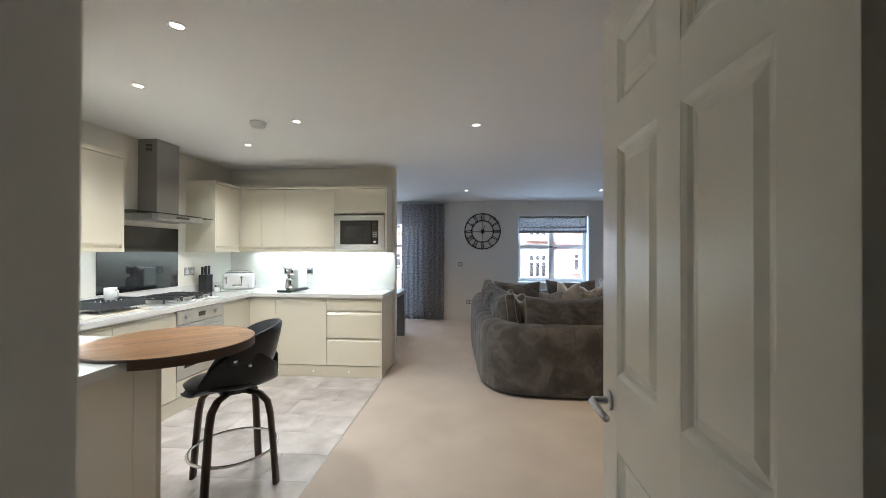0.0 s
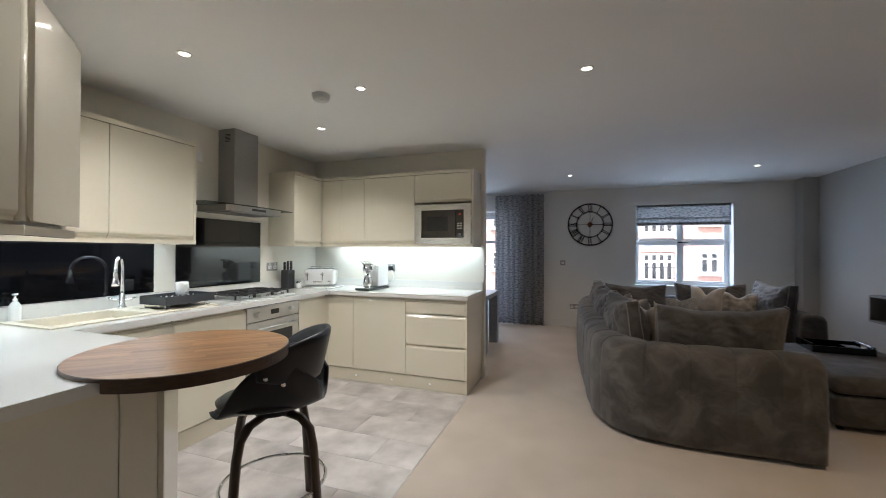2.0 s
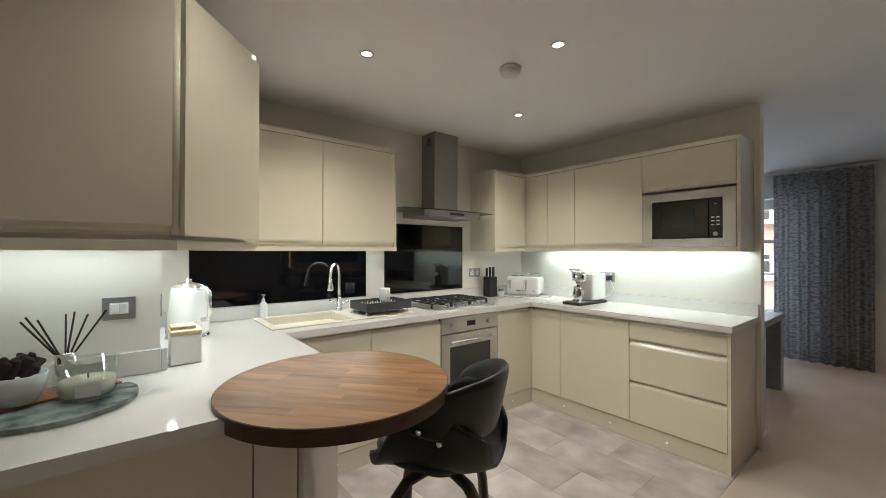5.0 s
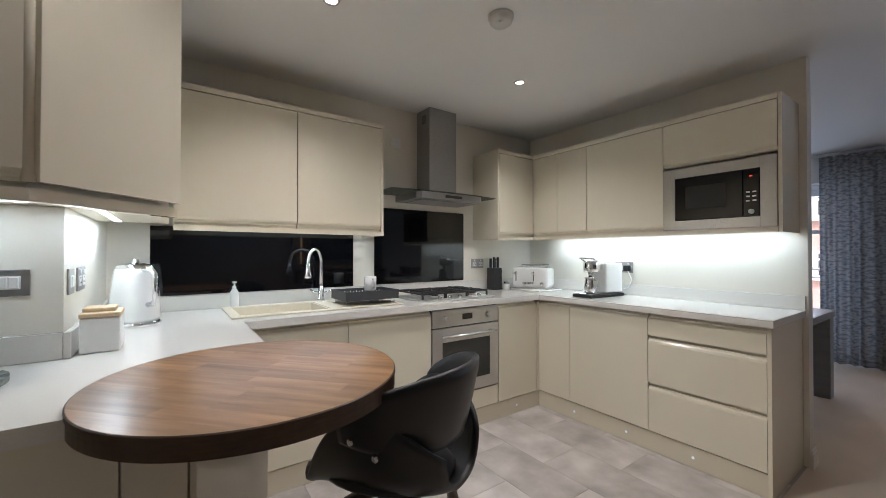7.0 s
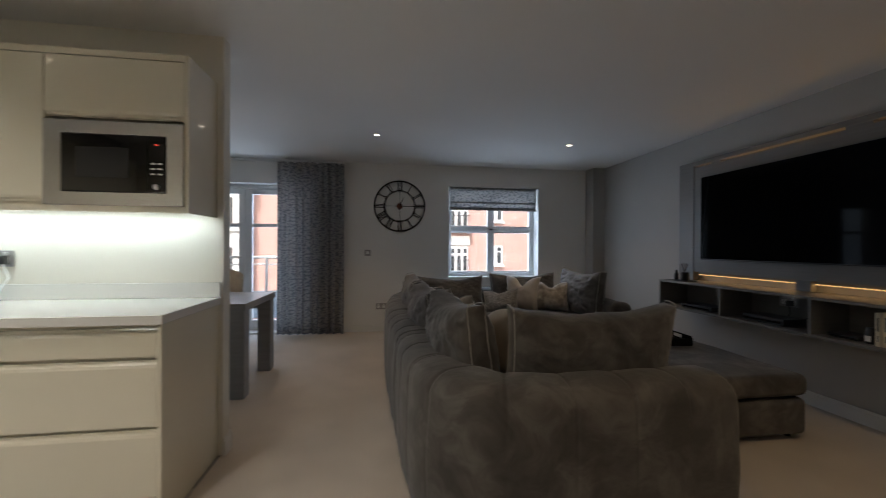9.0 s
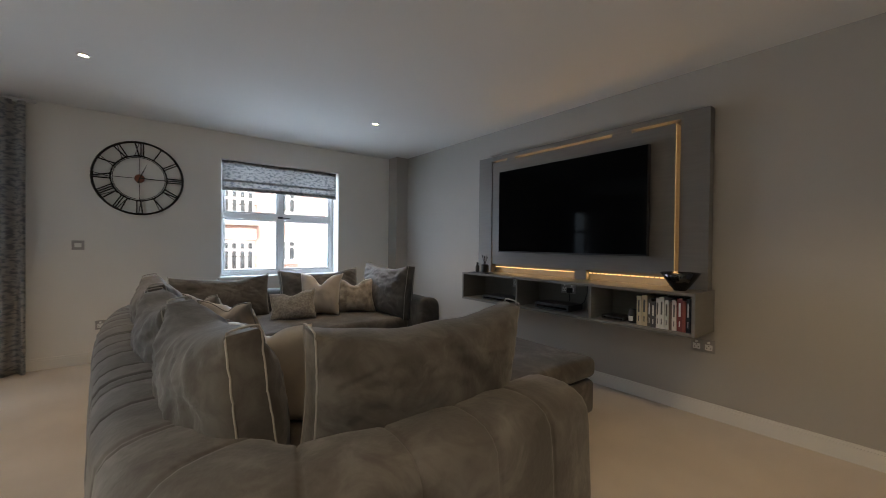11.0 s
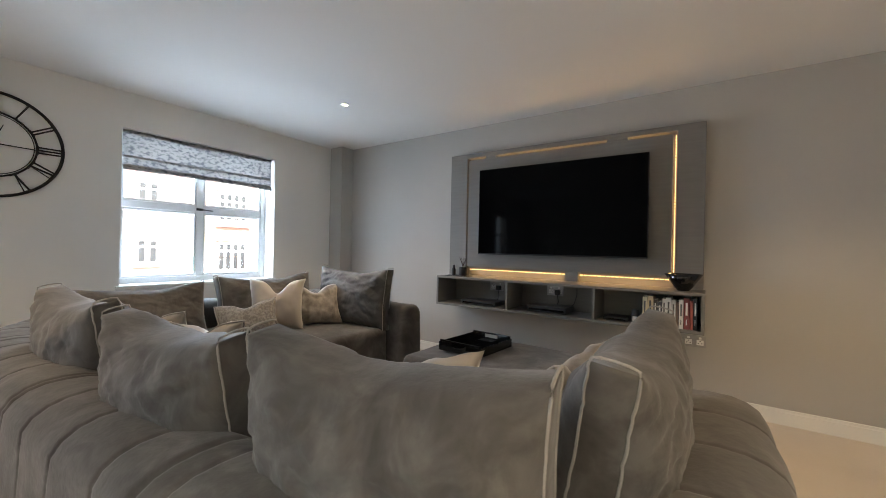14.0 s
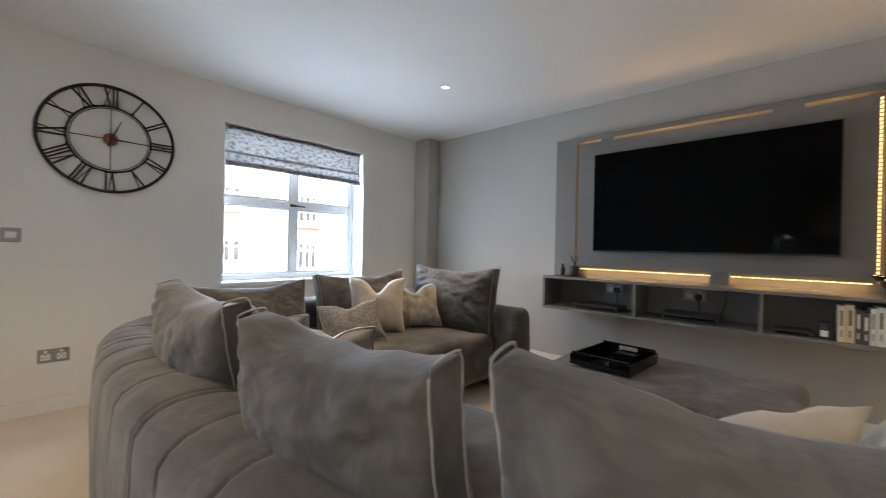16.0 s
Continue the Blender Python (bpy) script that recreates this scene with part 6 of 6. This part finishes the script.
LEDX = 3.385
led_run((LEDX, IY0 - GAP / 2, IZ0), (LEDX, IY0 - GAP / 2, IZ1 + 0.01), 44, (0.003, 0.008), LEDDIM)
led_run((LEDX, IY1 + GAP / 2, IZ0), (LEDX, IY1 + GAP / 2, IZ1 + 0.01), 44, (0.002, 0.008), LEDDIM)
for y0, y1 in ((4.29, 4.575), (4.74, 5.745), (5.86, 6.05)):
    led_run((LEDX, y0, IZ1 + GAP / 2), (LEDX, y1, IZ1 + GAP / 2), max(4, int((y1 - y0) / 0.025)), (0.008, 0.0035), LEDDIM)
for y0, y1 in ((4.27, 4.945), (5.06, 6.035)):
    led_run((LEDX - 0.02, y0, IZ0 - 0.030), (LEDX - 0.02, y1, IZ0 - 0.030), int((y1 - y0) / 0.034), (0.0135, 0.004))
LW = (1.0, 0.58, 0.22)
lamp("led_glow", "AREA", pose(PX + 0.006, IY0 - GAP / 2, 1.5, 0, 90, 0), 0.10, LW, shape="RECTANGLE", size=1.05, size_y=0.015)
lamp("led_glow", "AREA", pose(PX + 0.004, 5.15, IZ1 + GAP / 2, 90, 0, 90), 0.42, LW, shape="RECTANGLE", size=1.7, size_y=0.02)
lamp("led_glow", "AREA", pose(LEDX - 0.028, 5.15, IZ0 - 0.034), 0.40, LW, shape="RECTANGLE", size=0.02, size_y=1.7)

tv = thing("television", "large flat black television, switched off, on the wall panel", "television")
part("housing", box(3.232, 3.27, 4.41, 5.872, 1.092, 1.902, 0.003), BLACK, tv)
part("back_box", box(3.27, 3.30, 4.75, 5.55, 1.2, 1.75, 0.006), BLACK, tv)
part("wall_bracket", box(3.30, PX - 0.0125, 4.95, 5.35, 1.35, 1.6), BLACK, tv)
part("screen", box(3.2285, 3.2315, 4.416, 5.866, 1.104, 1.898, 0.001), TVSCREEN, tv)

sh = thing("media_shelf", "long grey wall-hung shelf unit with three open bays", "shelf unit")
SX0, SZ0, SZ1, SYA, SYB = 3.072, 0.592, 0.872, 4.045, 6.24
part("top_board", box(SX0, RX - 0.001, SYA, SYB, SZ1 - 0.020, SZ1, 0.001), GREYBOARD, sh)
part("bottom_board", box(SX0, RX - 0.001, SYA, SYB, SZ0, SZ0 + 0.020, 0.001), GREYBOARD, sh)
for y in (SYA, 4.748, 5.480, SYB - 0.020):
    part("upright", box(SX0 + 0.001, RX - 0.002, y, y + 0.020, SZ0 + 0.0201, SZ1 - 0.0201), GREYBOARD, sh)
part("back_board", box(RX - 0.022, RX - 0.002, SYA + 0.0205, SYB - 0.0205, SZ0 + 0.0203, SZ1 - 0.0203), GREYBOARD, sh)


def bottle_reeds(at):
    t = thing("reed_diffuser", "dark glass reed diffuser on the shelf", "reed diffuser", at=at)
    part("bottle", lathe([(0, 0), (0.038, 0), (0.040, 0.004), (0.040, 0.075), (0.034, 0.082), (0, 0.082)], 28), BLACK, t, "", True)
    for i in range(7):
        a = i * 0.9
        part("reed", tube([(0, 0, 0.08), (0.025 * math.cos(a), 0.035 * math.sin(a), 0.165 + 0.006 * (i % 3))], 0.002, 6), REED, t)
    return t


bottle_reeds((3.17, 6.00, SZ1 + 0.008))
sb = thing("room_spray", "small dark spray bottle on the shelf", "bottle", at=(3.16, 6.10, SZ1 + 0.008))
part("bottle", lathe([(0, 0), (0.018, 0), (0.020, 0.004), (0.020, 0.06), (0.010, 0.075), (0.010, 0.095), (0, 0.096)], 20), BLACK, sb, "", True)
part("cap", lathe([(0.011, 0.0765), (0.011, 0.10), (0, 0.101)], 16), BLACK, sb, "", True)
tagged(part("coaster_tray", box(3.10, 3.25, 5.93, 6.15, SZ1 + 0.0005, SZ1 + 0.007, 0.002), BLACK), "thin black tray under the diffuser", "tray")
bw = thing("decor_bowl", "glossy black flared bowl on the shelf", "bowl", at=(3.19, 4.175, SZ1 + 0.0005))
part("bowl", lathe([(0, 0), (0.035, 0), (0.038, 0.004), (0.06, 0.03), (0.12, 0.118), (0.116, 0.120), (0.055, 0.034), (0.03, 0.012), (0, 0.010)], 40), BLACKGLASS, bw, "", True)


def device(label, name, y0, y1, x0, x1, h, cat):
    t = thing(name, label, cat, at=(0, 0, SZ0 + 0.0205))
    part("casing", box(x0, x1, y0, y1, 0.004, h, 0.006, 3), BLACK, t)
    part("front_strip", box(x0 - 0.001, x0 + 0.002, y0 + 0.02, y1 - 0.02, h * 0.35, h * 0.6), BLACKGLASS, t)
    for y in (y0 + 0.03, y1 - 0.03):
        part("foot", box(x0 + 0.02, x0 + 0.04, y - 0.01, y + 0.01, 0, 0.005), BLACK, t)
    return t


device("flat black media box on the shelf", "media_box", 5.62, 5.98, 3.12, 3.33, 0.045, "media player")
device("flat black router box on the shelf", "router_box", 4.98, 5.32, 3.13, 3.34, 0.055, "router")
device("small flat black box on the shelf", "set_top_box", 4.52, 4.70, 3.14, 3.30, 0.030, "set-top box")
for y in (5.74, 5.16):
    socket_plate("wall_socket", "brushed nickel double socket at the back of the shelf", (RX - 0.0225, y, 0.78), -90)
    pg = thing("plug", "black plug with a trailing cable", "plug")
    part("plug_body", box(RX - 0.07, RX - 0.031, y - 0.05, y - 0.008, 0.745, 0.79, 0.006), BLACK, pg)
    part("cable", tube([(RX - 0.06, y - 0.03, 0.745), (RX - 0.06, y - 0.04, 0.69), (RX - 0.09, y - 0.03, 0.63), (RX - 0.10, y + 0.02, 0.622)], 0.004, 8), BLACK, pg, "", True)
cb2 = thing("cable", "thin black cable hanging at the back of the shelf", "cable")
part("cord", tube([(RX - 0.03, 4.97, 0.845), (RX - 0.04, 4.965, 0.76), (RX - 0.05, 4.985, 0.68), (RX - 0.08, 5.0, 0.66)], 0.003, 8), BLACK, cb2, "", True)
jr2 = thing("candle_jar", "small dark candle jar with a pale label on the shelf", "candle", at=(3.17, 4.475, SZ0 + 0.0205))
part("jar", lathe([(0, 0), (0.028, 0), (0.03, 0.004), (0.03, 0.07), (0.024, 0.08), (0.024, 0.10), (0, 0.10)], 24), BLACK, jr2, "", True)
part("label", box(-0.031, -0.0295, -0.016, 0.016, 0.015, 0.05), PAPERLABEL, jr2)

BOOKS = [(0.030, 0.205, (0.62, 0.55, 0.40)), (0.036, 0.212, (0.60, 0.50, 0.33)), (0.024, 0.19, (0.10, 0.09, 0.08)), (0.028, 0.175, (0.08, 0.08, 0.09)), (0.022, 0.20, (0.70, 0.69, 0.66)), (0.030, 0.212, (0.66, 0.66, 0.63)), (0.024, 0.195, (0.60, 0.62, 0.60)), (0.018, 0.185, (0.16, 0.12, 0.10)), (0.026, 0.20, (0.68, 0.64, 0.58)), (0.034, 0.215, (0.20, 0.05, 0.05)), (0.018, 0.20, (0.30, 0.08, 0.06)), (0.022, 0.218, (0.03, 0.03, 0.035))]
yb = 4.425
for i, (w, h, c) in enumerate(BOOKS):
    t = thing("book", "upright hardback book with a %s spine" % ("pale" if sum(c) > 1.2 else "dark red" if c[0] > 2 * c[1] else "dark"), "book", "books on the media shelf", at=(0, 0, SZ0 + 0.0202))
    yb -= w + 0.002
    dx = 0.012 * ((i * 7) % 5) / 5
    cov = material("book cover %s" % "abcdefghijkl"[i], c, 0.5, color2=tuple(min(1, v * 1.12) for v in c), scale=20)
    bm = box(3.115 + dx, 3.118 + dx, yb, yb + w, 0, h, 0.0008)
    add_box(bm, 3.118 + dx, 3.26 + dx, yb, yb + 0.002, 0, h)
    add_box(bm, 3.118 + dx, 3.26 + dx, yb + w - 0.002, yb + w, 0, h)
    part("cover", bm, cov, t)
    part("pages", box(3.1185 + dx, 3.257 + dx, yb + 0.0022, yb + w - 0.0022, 0.003, h - 0.003), PAPERLABEL, t)
    if w > 0.02:
        tone = INK if sum(c) > 0.9 else PAPERLABEL
        bm = bmesh.new()
        add_box(bm, 3.1142 + dx, 3.1152 + dx, yb + w * 0.32, yb + w * 0.68, h * 0.45, h * 0.86)
        add_box(bm, 3.1142 + dx, 3.1152 + dx, yb + w * 0.40, yb + w * 0.60, h * 0.14, h * 0.32)
        part("spine_lettering", bm, tone, t)

# ---- wall clock ----
ck = thing("wall_clock", "large round open metal wall clock with roman numerals", "clock", at=(0.367, FY - 0.022, 1.79))
CR = 0.368
def ring(r, tube_r, sq=1.0):
    return tube([(r * math.cos(2 * math.pi * i / 72), 0, r * math.sin(2 * math.pi * i / 72)) for i in range(72)], tube_r, 8, True)
part("outer_ring", ring(CR - 0.010, 0.0105), CLOCKIRON, ck, "", True)
part("inner_ring", ring(0.222, 0.0065), CLOCKIRON, ck, "", True)
part("inner_wire", ring(0.208, 0.003), CLOCKIRON, ck, "", True)
NUM = ["XII", "I", "II", "III", "IV", "V", "VI", "VII", "VIII", "IX", "X", "XI"]
for k, word in enumerate(NUM):
    bm = bmesh.new()
    widths = {"I": 0.020, "V": 0.042, "X": 0.042}
    total = sum(widths[c] for c in word)
    x = -total / 2
    z0, z1 = 0.226, 0.350
    for c in word:
        w = widths[c]
        mid = x + w / 2
        if c == "I":
            add_box(bm, mid - 0.0055, mid + 0.0055, -0.003, 0.003, z0, z1)
        else:
            ends = ((x + 0.006, mid), (x + w - 0.006, mid)) if c == "V" else ((x + 0.006, x + w - 0.006), (x + w - 0.006, x + 0.006))
            for n2, (xt, xb) in enumerate(ends):
                bw2 = 0.006 if n2 == 0 else 0.003
                vs = [bm.verts.new(p) for p in ((xb - bw2, -0.003 - n2 * 0.0006, z0), (xb + bw2, -0.003 - n2 * 0.0006, z0), (xt + bw2, -0.003 - n2 * 0.0006, z1), (xt - bw2, -0.003 - n2 * 0.0006, z1), (xb - bw2, 0.003, z0), (xb + bw2, 0.003, z0), (xt + bw2, 0.003, z1), (xt - bw2, 0.003, z1))]
                for f in ((0, 1, 2, 3), (7, 6, 5, 4), (0, 4, 5, 1), (2, 6, 7, 3), (1, 5, 6, 2), (0, 3, 7, 4)):
                    bm.faces.new([vs[i] for i in f])
        x += w
    add_box(bm, -total / 2 - 0.003, total / 2 + 0.003, -0.002, 0.002, z0 - 0.003, z0 + 0.004)
    add_box(bm, -total / 2 - 0.003, total / 2 + 0.003, -0.002, 0.002, z1 - 0.004, z1 + 0.003)
    bmesh.ops.recalc_face_normals(bm, faces=bm.faces)
    bmesh.ops.transform(bm, matrix=pose(0, 0, 0, 0, 30 * k, 0), verts=bm.verts)
    part("numeral", bm, CLOCKIRON, ck)
for rot in (0, 90, 180, 270):
    part("spoke", tube([(0.03 * math.cos(radians(rot)), 0, 0.03 * math.sin(radians(rot))), (0.21 * math.cos(radians(rot)), 0, 0.21 * math.sin(radians(rot)))], 0.0028, 6), CLOCKIRON, ck)
part("hub", lathe([(0, 0), (0.042, 0), (0.040, 0.016), (0.03, 0.022), (0, 0.024)], 32, pose(0, 0.008, 0, 90, 0, 0)), COPPER, ck, "round reddish bronze hub", True)
part("minute_pointer", tube([(0, -0.018, 0), (0.10, -0.018, -0.002), (0.215, -0.018, -0.006)], [0.005, 0.004, 0.002], 6), CLOCKIRON, ck)
part("hour_pointer", tube([(0, -0.020, 0), (0.03, -0.020, 0.07), (0.055, -0.020, 0.135)], [0.006, 0.005, 0.002], 6), CLOCKIRON, ck)
part("tail_pointer", tube([(0, -0.020, 0), (-0.012, -0.020, -0.05)], [0.005, 0.009], 8), CLOCKIRON, ck)
part("wall_hook", box(-0.012, 0.012, 0.006, 0.0215, 0.352, 0.366), CLOCKIRON, ck)

# ---- dining corner ----
dt = thing("dining_table", "chunky grey-painted wooden dining table", "table")
part("tabletop", box(-2.55, -0.92, 5.70, 6.55, 0.695, 0.752, 0.004), GREYTABLE, dt)
for x in (-2.54, -1.05):
    for y in (5.712, 6.42):
        part("leg", box(x, x + 0.118, y, y + 0.118, 0.0, 0.6945, 0.004), GREYTABLE, dt)
for y in (5.76, 6.46):
    part("apron", box(-2.42, -1.052, y, y + 0.025, 0.60, 0.6945), GREYTABLE, dt)


def dining_chair(at, rz):
    t = thing("dining_chair", "beige and grey upholstered dining chair with studded back", "chair", "dining chairs", at=at, rz=rz)
    part("seat", soft_block(-0.24, 0.24, -0.23, 0.22, 0.40, 0.49, 0.03, 0.015), GREYFABRIC, t, "", True)
    bm = bmesh.new()
    prof = [(-0.235, 0.44), (0.235, 0.44), (0.245, 0.90), (0.20, 0.93), (0.10, 0.962), (0.0, 0.972), (-0.10, 0.962), (-0.20, 0.93), (-0.245, 0.90)]
    a = [bm.verts.new((x, 0.17 + 0.10 * (z - 0.44), z)) for x, z in prof]
    b = [bm.verts.new((x, 0.25 + 0.10 * (z - 0.44), z)) for x, z in prof]
    bm.faces.new(a)
    bm.faces.new(b[::-1])
    n = len(prof)
    for i in range(n):
        bm.faces.new((a[i], a[(i + 1) % n], b[(i + 1) % n], b[i]))
    bmesh.ops.recalc_face_normals(bm, faces=bm.faces)
    bmesh.ops.bevel(bm, geom=bm.edges[:], offset=0.012, segments=2, affect="EDGES")
    part("backrest", bm, CREAMFABRIC, t, "beige padded backrest", True)
    for s in (-1, 1):
        for i in range(9):
            z = 0.52 + i * 0.045
            part("stud", lathe([(0, 0), (0.006, 0), (0.004, 0.003), (0, 0.004)], 8, pose(s * 0.2445, 0.215 + 0.10 * (z - 0.44), z, 0, 90 * s, 0)), CHROME, t)
        part("leg", tube([(s * 0.21, -0.20, 0.0), (s * 0.205, -0.19, 0.405)], [0.014, 0.020], 8), BLACK, t)
        part("leg", tube([(s * 0.21, 0.24, 0.0), (s * 0.205, 0.19, 0.42)], [0.014, 0.020], 8), BLACK, t)
    return t


dining_chair((-1.58, 6.62, 0), 0)
dining_chair((-1.70, 5.62, 0), 180)
